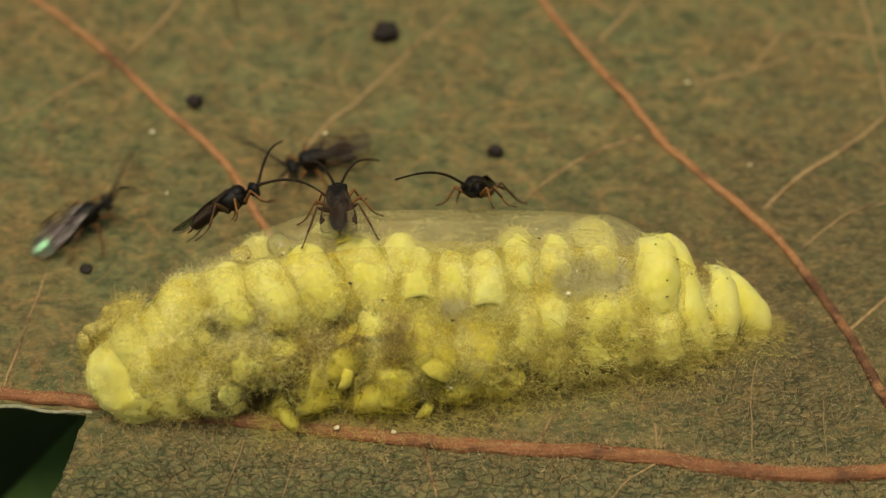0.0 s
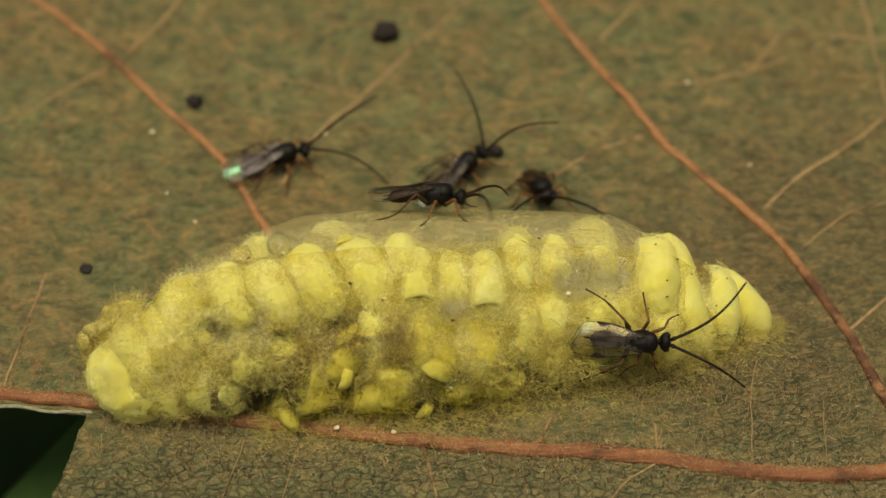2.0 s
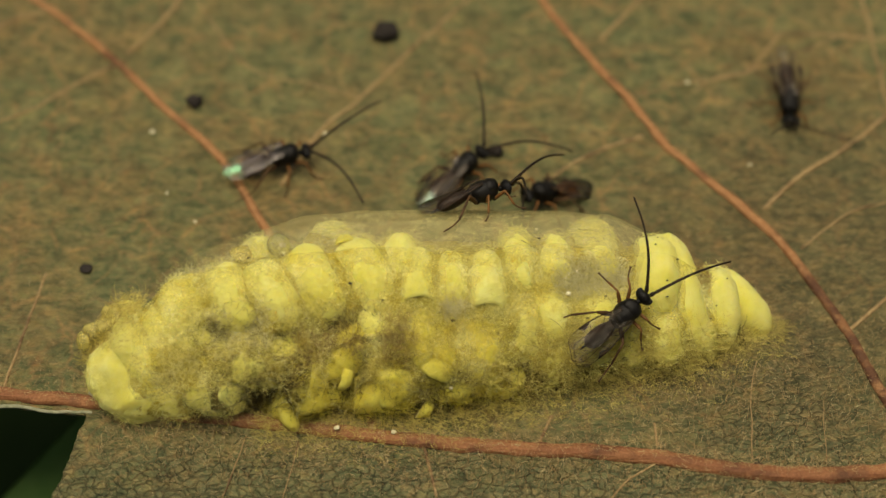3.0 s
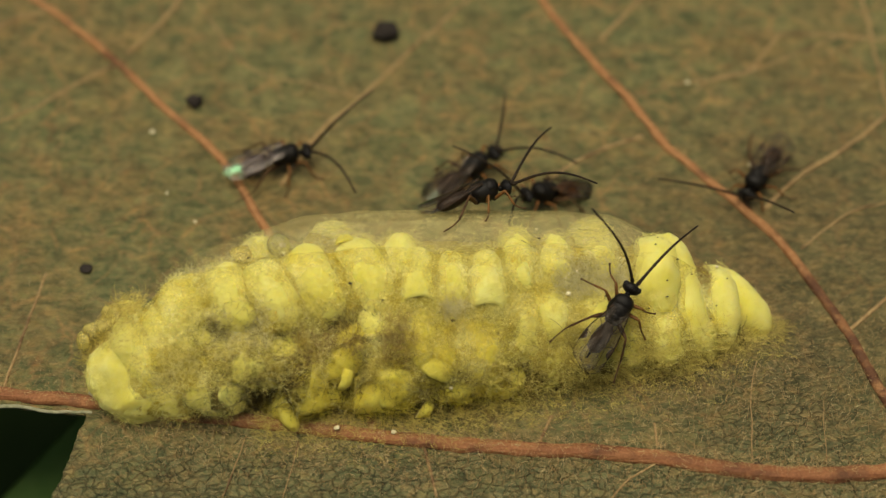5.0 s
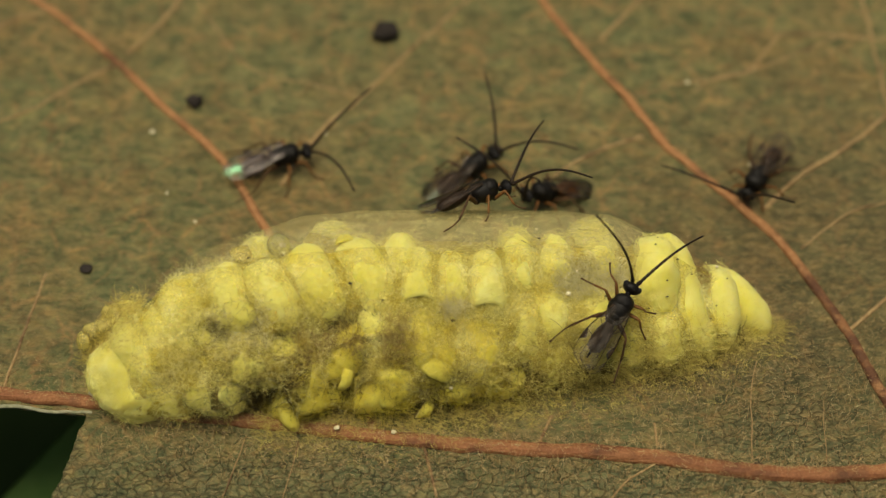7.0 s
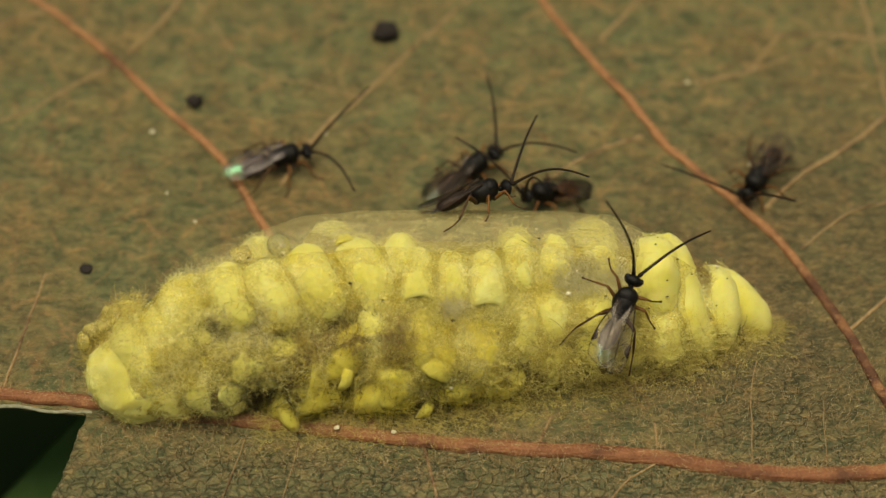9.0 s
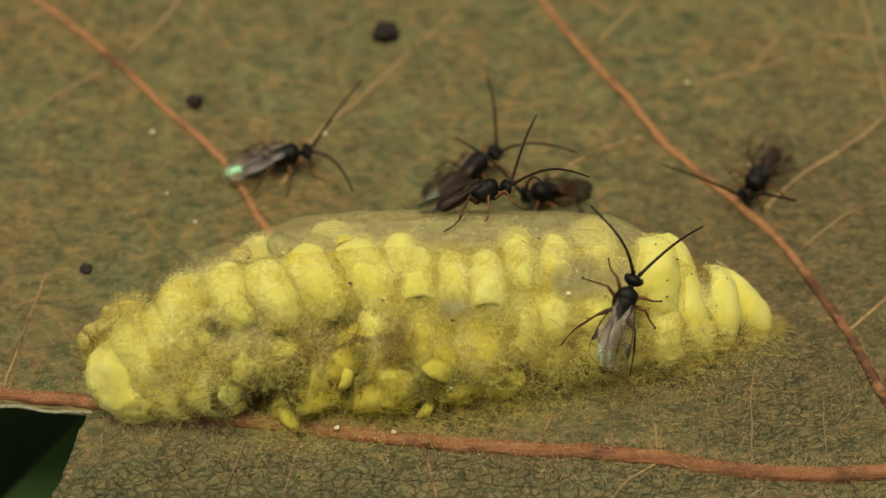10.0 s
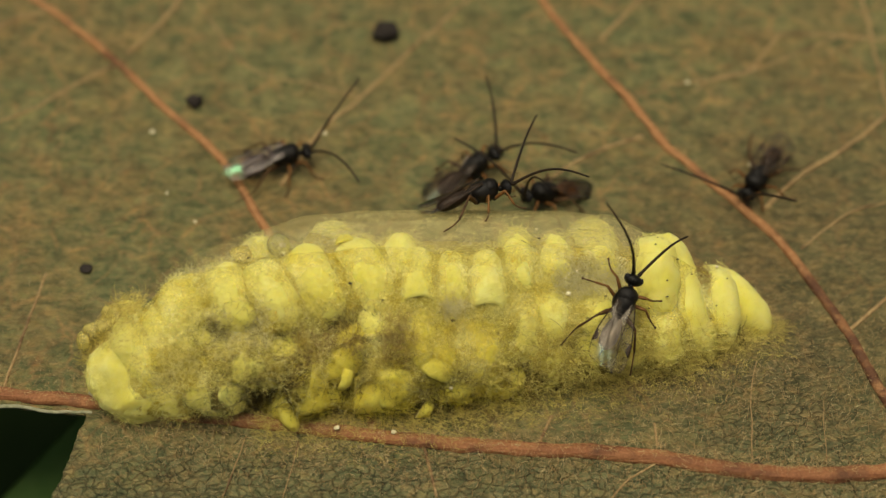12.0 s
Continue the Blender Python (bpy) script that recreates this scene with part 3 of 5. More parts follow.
def cocoon(x, angle, out, lean, tip, length, radius, material=None, open_end=False):
    """One barrel cocoon: lean turns it from the fall line towards +x, tip lifts its lower end."""
    COCOON_SEED[0] += 1
    s = COCOON_SEED[0] * 3.7
    tip = max(-35, min(35, tip))
    low = max(0.0, 1 - angle / 62)
    length, radius, out = length * 1.06, radius * (1.04 + 0.10 * low), out - 0.06 * low - 0.25 * min(1.0, max(0.0, (angle - 92) / 20))
    way = downward(angle) * math.cos(radians(lean)) + Vector((1, 0, 0)) * math.sin(radians(lean))
    way = (way * math.cos(radians(tip)) + outward(angle) * math.sin(radians(tip))).normalized()
    side = way.cross(outward(angle)).normalized()
    top = side.cross(way)
    turn = Matrix((way, side, top)).transposed().to_4x4()
    bm = bmesh.new()
    rings, seg, n = [], 34, 32
    stop = n - 5 if open_end else n
    for i in range(stop + 1):
        u = -1 + 2 * i / n
        w = max(0.0, 1 - abs(u) ** 3.4) ** 0.5
        ring = []
        for k in range(seg):
            a = 2 * math.pi * k / seg
            d = Vector((u * length / 2, math.cos(a) * w * radius, math.sin(a) * w * radius))
            f = 1 + (0.09 + 0.16 * low) * noise.fractal(d * 1.1 + Vector((s, s, 0)), 1.0, 2.0, 3) + (0.020 + 0.03 * low) * noise.fractal(d * 4.5 + Vector((s, 0, 0)), 1.0, 2.0, 3)
            bend = Vector((0, 0, -0.10 * length * u * u)) + Vector((0, 0.05 * length * u * u * math.sin(s), 0))
            ring.append(bm.verts.new(d * f + bend))
        rings.append(ring)
    for a, b in zip(rings, rings[1:]):
        for k in range(seg):
            bm.faces.new((a[k], b[k], b[(k + 1) % seg], a[(k + 1) % seg]))
    if open_end:
        inner = [[bm.verts.new(v.co * 0.86 - Vector((0.05 * length * j, 0, 0))) for v in rings[-1]] for j in (0, 3)]
        for a, b in ((rings[-1], inner[0]), (inner[0], inner[1])):
            for k in range(seg):
                bm.faces.new((a[k], b[k], b[(k + 1) % seg], a[(k + 1) % seg]))
        bm.faces.new(inner[1])
    bmesh.ops.remove_doubles(bm, verts=bm.verts, dist=0.004)
    bmesh.ops.recalc_face_normals(bm, faces=bm.faces)
    bm.transform(turn)
    # low cocoons get the deeper gold: shade put into the silk, plus dirt
    dirty = x > -4.8 and angle < (50 if x < 2 else 14)
    COATS.append((on_cluster(x, angle, out), turn.to_3x3(), length, radius, dirty))
    SKIN.extend(v.co + on_cluster(x, angle, out) for v in bm.verts)
    ob = part("cocoon", bm, material or (M_COCOON_SHADE_DIRT if dirty else M_COCOON), at=on_cluster(x, angle, out))
    return in_cluster(ob)


cocoon(-6.77, 79, -0.46, 21, 3, 2.45, 0.73)
cocoon(-8.26, 76, -0.49, -5, -1, 2.33, 0.78)
cocoon(-10.13, 25, -0.58, 44, 9, 2.76, 0.92)
cocoon(-9.53, 57, -0.51, 40, 11, 2.47, 0.82)
cocoon(-8.79, 59, -0.49, 6, 2, 2.33, 0.78)
cocoon(-5.96, 37, -0.39, 97, 5, 2.00, 0.60)
cocoon(-5.32, 77, -0.53, 35, 3, 2.47, 0.82)
cocoon(-4.12, 82, -0.55, 32, 1, 2.67, 0.87)
cocoon(-2.41, 84, -0.52, 27, -0, 3.06, 0.82)
cocoon(-0.81, 79, -0.36, 1, 12, 2.75, 0.62, None, True)
cocoon(0.24, 76, -0.34, 2, -0, 2.27, 0.54)
cocoon(1.37, 74, -0.35, 2, 12, 2.75, 0.62, None, True)
cocoon(2.34, 93, -0.35, 2, -0, 2.53, 0.56)
cocoon(3.41, 47, -0.40, 4, -1, 1.92, 0.64)
cocoon(4.92, 111, -0.51, 4, -1, 3.16, 0.81)
cocoon(4.93, 45, -0.44, 137, -8, 2.03, 0.68)
cocoon(6.93, 84, -0.50, -1, 0, 3.10, 0.76)
cocoon(7.76, 72, -0.80, 16, -12, 3.95, 0.70)
cocoon(9.12, 68, -0.50, 9, -10, 2.80, 0.60)
cocoon(9.92, 104, -0.34, 52, -34, 2.75, 0.56)
cocoon(7.05, 28, -0.40, 6, -2, 1.95, 0.72)
cocoon(6.00, 24, -0.34, 5, -1, 1.63, 0.54)
cocoon(-0.74, 47, -0.46, -5, 0, 2.21, 0.74)
cocoon(1.14, 37, -0.49, -15, 4, 2.33, 0.78)
cocoon(-4.33, 25, -0.46, 3, -0, 2.21, 0.74)
cocoon(-1.60, 24, -0.49, 6, -1, 2.33, 0.78)
cocoon(2.20, 10, -0.28, -0, -0, 1.44, 0.43)
cocoon(-7.38, 21, -0.49, 81, 4, 2.33, 0.78)
cocoon(4.35, 18, -0.28, 6, -2, 1.34, 0.45)
cocoon(-5.85, 115, -0.37, 30, 6, 2.02, 0.58)
cocoon(-3.60, 129, -0.34, 53, 5, 1.63, 0.54)
cocoon(-1.34, 93, -0.36, 10, -0, 2.16, 0.58)
cocoon(3.62, 89, -0.36, 3, -0, 2.04, 0.58)
cocoon(-8.75, 18, -0.43, 61, 4, 2.03, 0.68)
cocoon(2.59, 43, -0.38, -5, 1, 1.74, 0.58)
cocoon(-0.03, 37, -0.38, 5, -1, 1.74, 0.58)
cocoon(-10.13, 99, -0.34, 18, 9, 1.65, 0.54)
cocoon(8.45, 18, -0.36, 10, -5, 1.60, 0.48)


cocoon(4.75, 27, -0.34, 6, 0, 2.0, 0.64)
cocoon(3.35, 22, -0.36, -6, 0, 1.9, 0.60)
cocoon(5.75, 44, -0.52, 3, 0, 1.9, 0.60)
# more cocoons packed behind the outer row, mostly hidden under wool
prng = random.Random(23)
for i in range(16):
    along = -8.6 + 10.4 * (i + prng.random() * 0.8) / 16
    cocoon(along, prng.uniform(8, 52), prng.uniform(-0.62, -0.45), prng.uniform(-80, 80), prng.uniform(-8, 8), prng.uniform(1.6, 2.4), prng.uniform(0.50, 0.66))


def shell(at, radius, depth, turn, material, name, label, cut=0.5, tall=1.0):
    """A thin curved lid or half of an empty cocoon end."""
    bm = bmesh.new()
    rings, seg, n = [], 20, 8
    for layer in (1.0, 0.93):
        for i in range(n + 1):
            a = (0.04 + (math.pi * cut - 0.04) * i / n)
            rings.append([bm.verts.new(((math.cos(a)) * depth * layer, math.sin(a) * radius * layer * math.cos(2 * math.pi * k / seg),
                                        math.sin(a) * radius * layer * math.sin(2 * math.pi * k / seg))) for k in range(seg)])
    m = n + 1
    order = list(range(m)) + list(range(2 * m - 1, m - 1, -1))
    for a, b in zip(order, order[1:]):
        for k in range(seg):
            bm.faces.new((rings[a][k], rings[b][k], rings[b][(k + 1) % seg], rings[a][(k + 1) % seg]))
    for r in (0, m):
        bm.faces.new(rings[r])
    for v in bm.verts:
        v.co.z *= tall
        v.co.x -= 0.22 * (tall - 1) * (v.co.z / radius) ** 2 * radius
        v.co *= 1 + (0.5 if material is M_FILM and at[0] < -10 else 0.38 if tall > 1 else 0.2) * noise.noise(v.co * 2.6 + Vector(at))
    bmesh.ops.recalc_face_normals(bm, faces=bm.faces)
    bm.transform(pose(0, 0, 0, *turn))
    return in_cluster(part(name, bm, material, label=label, at=at))


in_cluster(part("droplet", blob(bmesh.new(), (0, 0, 0), (0.38, 0.37, 0.38), 0.05, 1.2, 28, 20), M_BUBBLE, label="clear round droplet on the silk", at=(-5.26, -2.98, 3.74)))
def flake(at, length, radius, arc, bend, along, bulge, name, label):
    """A thin torn piece of cocoon wall, curled round its length."""
    bm = bmesh.new()
    n, m = 14, 10
    layers = []
    for r in (radius, radius - 0.035):
        grid = []
        for i in range(n + 1):
            u = -1 + 2 * i / n
            w = max(0.12, 1 - abs(u) ** 2.6) ** 0.6
            row = []
            for k in range(m + 1):
                v = radians(arc) * (-1 + 2 * k / m) * (0.85 + 0.15 * w)
                tear = 1 + 0.16 * noise.noise(Vector((u * 2.5 + at[0], v * 1.4, at[2])))
                row.append(bm.verts.new((u * length / 2 * tear, math.sin(v) * r * w * tear, (math.cos(v) * r * w - radius) * tear + bend * u * u)))
            grid.append(row)
        layers.append(grid)
    for grid, flip in zip(layers, (1, -1)):
        for i in range(n):
            for k in range(m):
                bm.faces.new((grid[i][k], grid[i + 1][k], grid[i + 1][k + 1], grid[i][k + 1])[::flip])
    rims = [[g[i][0] for i in range(n + 1)] + [g[n][k] for k in range(1, m + 1)] + [g[i][m] for i in range(n - 1, -1, -1)]
            + [g[0][k] for k in range(m - 1, 0, -1)] for g in layers]
    for k in range(len(rims[0])):
        q = (k + 1) % len(rims[0])
        bm.faces.new((rims[0][k], rims[1][k], rims[1][q], rims[0][q]))
    bmesh.ops.recalc_face_normals(bm, faces=bm.faces)
    along = Vector(along).normalized()
    side = Vector(bulge).cross(along).normalized()
    bm.transform(Matrix((along, side, along.cross(side))).transposed().to_4x4())
    return in_cluster(part(name, bm, M_TORN, label=label, at=at))


flake((-2.88, -7.04, 2.02), 0.92, 0.22, 95, -0.16, (0.25, 0.72, 0.62), (0.70, -0.60, 0.30), "cocoon_lid", "curled yellow cocoon lid in dark floss")
flake((-0.42, -7.26, 0.56), 0.80, 0.24, 80, -0.14, (0.55, 0.55, 0.55), (0.35, -0.80, 0.10), "cocoon_scrap", "torn yellow cocoon scrap")
flake((-0.18, -6.74, 2.36), 1.45, 0.70, 34, -0.10, (0.82, -0.42, -0.38), (0.20, -0.50, 0.80), "cocoon_scrap", "torn yellow flap of cocoon wall")
flake((-4.95, -7.58, 0.66), 0.98, 0.27, 150, -0.06, (0.50, -0.66, -0.56), (-0.20, -0.64, 0.77), "cocoon_scrap", "small torn yellow cocoon end")
flake((-3.20, -2.75, 3.92), 0.75, 0.36, 40, -0.03, (0.95, 0.20, 0.15), (0.0, 0.35, 0.95), "cocoon_lid", "opened yellow cocoon lid on edge")
shell((-11.55, -5.1, 1.35), 0.30, 0.16, (20, -25, -130), M_FILM, "cocoon_lid", "round yellow cocoon lid on edge", 0.5, 1.4)
shell((-10.55, -4.5, 1.75), 0.66, 0.45, (0, -40, 160), M_FILM, "cocoon_shell", "empty open cocoon end", 0.42)
shell((-11.15, -4.7, 1.45), 0.42, 0.30, (-30, -20, -100), M_FILM, "cocoon_shell", "empty open cocoon end", 0.45, 1.5)
shell((-0.80, -4.65, 3.02), 0.50, 0.25, (0, 60, -90), M_FILM, "cocoon_lid", "half lifted cocoon lid", 0.45)
shell((1.42, -4.85, 2.75), 0.52, 0.25, (0, 65, -95), M_FILM, "cocoon_lid", "half lifted cocoon lid", 0.45)
shell((-6.45, -2.85, 3.1), 0.46, 0.22, (0, -70, 60), M_FILM, "cocoon_lid", "half lifted cocoon lid", 0.5)


# silk packing: a felt that fills the gaps between the cocoons, with loose layers of web over it
GRID_X = np.arange(-12.0, 11.6, 0.12)
GRID_A = np.arange(-4.0, 182.0, 2.0)


def relief():
    """How far the cocoons stand out over the cluster's middle radius, on a grid along and round it."""
    high = np.full((len(GRID_X), len(GRID_A)), -0.75)
    for p in SKIN:
        cy, r = spine(p.x)
        i = int(round((p.x - GRID_X[0]) / 0.12))
        k = int(round((math.degrees(math.atan2(p.z, cy - p.y)) - GRID_A[0]) / 2.0))
        if 0 <= i < len(GRID_X) and 0 <= k < len(GRID_A):
            high[i, k] = max(high[i, k], math.hypot(p.z, cy - p.y) - r)
    return np.maximum.reduce([np.roll(high, (a, b), (0, 1)) for a in (-1, 0, 1) for b in (-1, 0, 1)])


def blurred(field, times):
    for _ in range(times):
        pad = np.pad(field, 1, mode="edge")
        field = (pad[:-2, 1:-1] + pad[2:, 1:-1] + pad[1:-1, :-2] + pad[1:-1, 2:] + 2 * pad[1:-1, 1:-1]) / 6
    return field


RELIEF = relief()
FELT = blurred(RELIEF, 7)
WEB = blurred(RELIEF, 16)


def wrap(field, lift, x0, x1, a0, a1, lump=0.0, pits=0.0, sink=1.2, torn=9.0):
    """A sheet round the cluster at field + lift(x, angle), sinking in along its borders."""
    bm = bmesh.new()
    i0, i1 = np.searchsorted(GRID_X, x0), np.searchsorted(GRID_X, x1)
    k0, k1 = np.searchsorted(GRID_A, a0), np.searchsorted(GRID_A, a1)
    rows = []
    for i in range(i0, i1):
        x = float(GRID_X[i])
        row = []
        for k in range(k0, k1):
            a = float(GRID_A[k])
            q = on_cluster(x, a)
            out = float(field[i, k]) + lift(x, a) + lump * noise.fractal(q * 1.3, 1.0, 2.0, 4) - pits * pit(x, a)
            rim = min((x - x0) / sink, (x1 - x) / sink, 1.0, (a - a0 + 4) / 14 if a0 > 0 else 1.0, (a1 - a) / 14 if a1 < 178 else 1.0)
            cy, r = spine(x)
            row.append(bm.verts.new(on_cluster(x, a, max(out - 0.7 * (1 - max(0.0, rim)), -r * 0.96))))
        rows.append(row)
    for i, (p, q) in enumerate(zip(rows, rows[1:])):
        for k in range(len(p) - 1):
            if pit(float(GRID_X[i0 + i]), float(GRID_A[k0 + k])) < torn:
                bm.faces.new((p[k], q[k], q[k + 1], p[k + 1]))
    return bm


def felt_lift(x, a):
    low = max(0.0, min(1.0, (60 - a) / 25))
    return -0.16 + 0.10 * low - 0.14 * max(0.0, min(1.0, (x - 5.8) / 1.0))


def web_lift(x, a):
    low = max(0.0, min(1.0, (62 - a) / 22)) * max(0.0, min(1.0, (8.6 - x) / 2.0))
    end = max(0.0, min(1.0, (-6.4 - x) / 1.5))
    return -0.03 - 0.02 * low + 0.10 * end + 0.16 * max(0.0, min(1.0, (a - 78) / 14)) - 0.12 * max(0.0, min(1.0, (x - 5.8) / 0.8)) * (1 - low)


in_cluster(part("silk_packing", wrap(FELT, felt_lift, -10.9, 10.6, -4, 182, 0.10, 0.7, 1.2), M_MAT, label="matted golden silk packing between cocoons"))
# the two lower sheets darken the gaps by colour, as soil and as shade
in_cluster(part("soiled_felt", wrap(FELT, lambda x, a: felt_lift(x, a) + 0.10, -3.4, 9.6, -4, 34, 0.12, 0.7, 0.8), M_DIRT_SHADE, label="brown felt for soil and gap shade at the foot of the cluster"))
in_cluster(part("soiled_felt", wrap(FELT, lambda x, a: felt_lift(x, a) + 0.12, -8.2, -3.4, 2, 56, 0.12, 0.7, 0.8), M_DIRT_SHADE, label="brown felt for soil and shade between lower cocoons"))
in_cluster(part("soiled_felt", wrap(FELT, lambda x, a: felt_lift(x, a) + 0.10, -4.9, 0.2, 38, 64, 0.12, 0.7, 0.8), M_DIRT_SHADE, label="rusty brown soiled felt below the upper cocoons"))
in_cluster(part("silk_web", wrap(WEB, web_lift, -10.9, 10.2, 16, 104, 0.05, 0.5, 1.2, 0.45), M_WEB, label="loose pale yellow web over the cocoons"))
in_cluster(part("silk_web", wrap(WEB, lambda x, a: web_lift(x, a) + 0.07, -10.2, 4.2, 14, 70, 0.09, 0.3, 1.2, 0.25), M_WEB_THIN, label="thin outer tangle of silk over the lower cocoons"))


# ---------------------------------------------------------------- floss: fine curled threads
def web_out(x, a):
    """Height of the loose web over the cluster's middle radius."""
    i = min(len(GRID_X) - 1, max(0, int(round((x - GRID_X[0]) / 0.12))))
    k = min(len(GRID_A) - 1, max(0, int(round((a - GRID_A[0]) / 2.0))))
    return float(WEB[i, k]) + web_lift(x, a) - 0.6 * pit(x, a)


def threads(name, roots, material, label, radius, rng, steps=6, parent=True, sides=3):
    """roots: rows of start, way, up, length, curl. Makes one mesh of thin curled threads."""
    verts, faces = [], []
    ring = [(math.cos(2 * math.pi * k / sides), math.sin(2 * math.pi * k / sides)) for k in range(sides)]
    for start, way, up_dir, length, curl in roots:
        p = Vector(start)
        d = Vector(way).normalized()
        bend = Vector((rng.gauss(0, 1), rng.gauss(0, 1), rng.gauss(0, 1))) * curl
        base = len(verts)
        r0 = radius * rng.uniform(0.6, 1.3)
        for i in range(steps + 1):
            a = d.orthogonal().normalized()
            b = d.cross(a)
            r = r0 * (1 - 0.5 * i / steps)
            for c, s in ring:
                verts.append((p + (a * c + b * s) * r) * MM)
            d = (d + bend / steps + Vector((rng.gauss(0, 1), rng.gauss(0, 1), rng.gauss(0, 1))) * curl * 0.35).normalized()
            p = p + d * (length / steps)
            if p.z < 0.02:
                p.z = 0.02 + rng.random() * 0.04
        for i in range(steps):
            for k in range(sides):
                u = base + i * sides + k
                v = base + i * sides + (k + 1) % sides
                faces.append((u, v, v + sides, u + sides))
    me = bpy.data.meshes.new(name)
    me.from_pydata(verts, [], faces)
    me.materials.append(material)
    ob = new(name, me)
    if parent:
        in_cluster(ob)
        tagged(ob, label, kind="stuff")
    return ob


def coat_roots(coat, rng, density, longest=0.38):
    """Short wool that lies over one cocoon."""
    centre, turn, length, radius, dirty = coat
    out = []
    for _ in range(int(density * length * radius)):
        u = rng.uniform(-0.98, 0.98)
        a = rng.uniform(-0.35, math.pi + 0.35)
        w = max(0.0, 1 - abs(u) ** 3.4) ** 0.5
        p = Vector((u * length / 2, math.cos(a) * w * radius, math.sin(a) * w * radius - 0.10 * length * u * u))
        up_dir = Vector((u * abs(u) * 0.8, math.cos(a), math.sin(a))).normalized()
        way = Vector((rng.gauss(0, 1), rng.gauss(0, 1), rng.gauss(0, 1)))
        way = (way - up_dir * way.dot(up_dir)).normalized() + up_dir * rng.uniform(0.0, 0.04 if centre.x > 2.6 else 0.30)
        out.append((centre + turn @ (p * 1.0), turn @ way, turn @ up_dir, rng.uniform(0.14, 0.24 if centre.x > 2.6 else longest * (0.8 if centre.x < -7 else 1.0)), 0.6 if centre.x > 2.6 else 1.5))
    return out


def top_out(x, a):
    """Height of whatever lies outermost, cocoon or web."""
    i = min(len(GRID_X) - 1, max(0, int(round((x - GRID_X[0]) / 0.12))))
    k = min(len(GRID_A) - 1, max(0, int(round((a - GRID_A[0]) / 2.0))))
    return max(web_out(x, a), float(RELIEF[i, k]))


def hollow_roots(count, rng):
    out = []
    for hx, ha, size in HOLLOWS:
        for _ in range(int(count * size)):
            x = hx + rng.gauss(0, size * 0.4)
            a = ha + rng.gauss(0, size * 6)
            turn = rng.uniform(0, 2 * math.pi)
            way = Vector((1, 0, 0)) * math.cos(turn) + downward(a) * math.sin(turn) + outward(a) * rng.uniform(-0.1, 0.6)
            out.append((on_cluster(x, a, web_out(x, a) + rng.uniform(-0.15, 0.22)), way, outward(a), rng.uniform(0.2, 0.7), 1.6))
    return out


def floss_roots(count, rng, x0, x1, a0, a1, length, curl, rise, lift=0.0, clump=-2.0):
    out = []
    while len(out) < count:
        x = rng.uniform(x0, x1)
        a = rng.triangular(a0, a1, (a0 + a1) / 2)
        up_dir = outward(a)
        if noise.noise(Vector((x * 1.1, a * 0.06, count * 0.01))) < clump:
            continue
        turn = rng.uniform(0, 2 * math.pi)
        way = Vector((1, 0, 0)) * math.cos(turn) + downward(a) * math.sin(turn) + up_dir * rng.uniform(-0.1, rise)
        out.append((on_cluster(x, a, web_out(x, a) + rng.uniform(-0.22, 0.06) + lift * 0.4), way, up_dir, rng.uniform(*length), curl))
    return out


frng = random.Random(11)
for tone, shaded_coat, words in ((M_WOOL, False, "short pale yellow wool on the cocoons"), (M_WOOL_SHADED, True, "golden wool on the lower cocoons, shade in its colour")):
    wool = []
    for coat in COATS:
        if coat[4] == shaded_coat:
            wool += coat_roots(coat, frng, (1000 if coat[0].x < -7 else 620 if coat[0].x < 6.4 else 340) if not shaded_coat else 480, 0.60 if shaded_coat else 0.38)
    threads("wool", wool, tone, words, 0.0042, frng, 3)
threads("wool", floss_roots(4600, frng, -9.4, 9.4, 18, 64, (0.2, 0.7), 1.6, 0.35, -0.12, -0.1), M_WOOL_SHADED, "golden wool packing between the lower cocoons", 0.0046, frng, 4)
threads("floss", floss_roots(2900, frng, -8.8, 1.4, -4, 70, (0.35, 1.1), 1.5, 0.5, 0.10, 0.05)
        + floss_roots(1500, frng, 1.4, 9.4, -4, 44, (0.35, 1.1), 1.5, 0.5, 0.10, 0.0), M_FLOSS, "tangled yellow-grey silk floss low on the cluster", 0.0058, frng)
threads("floss", floss_roots(11000, frng, -8.4, 6.8, 14, 100, (0.3, 0.8), 1.5, 0.0, 0.12), M_FLOSS_PALE, "fine silk floss over the cocoons", 0.0036, frng)
threads("floss", floss_roots(3600, frng, 3.6, 6.0, 58, 88, (0.2, 0.55), 1.6, 0.25, 0.16)
        + floss_roots(1500, frng, -7.6, -5.4, 40, 70, (0.2, 0.7), 1.5, 0.4, 0.16)
        + floss_roots(420, frng, 0.0, 0.6, 56, 66, (0.3, 0.7), 1.2, 0.5, 0.1), M_FLOSS_GREY, "pale grey woolly floss patches", 0.0048, frng)
# near-black threads put the hollows' shade into colour, along with real dirt
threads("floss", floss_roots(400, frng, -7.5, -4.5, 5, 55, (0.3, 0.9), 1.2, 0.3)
        + hollow_roots(560, frng), M_FLOSS_DARK, "dark floss for dirt and shade in the hollows", 0.0075, frng)


threads("floss", floss_roots(2400, frng, -9.0, 7.4, 8, 80, (0.2, 0.6), 1.7, 0.5, 0.26, 0.05), M_FLOSS_WHITE, "whitish silk threads", 0.0042, frng, 5)
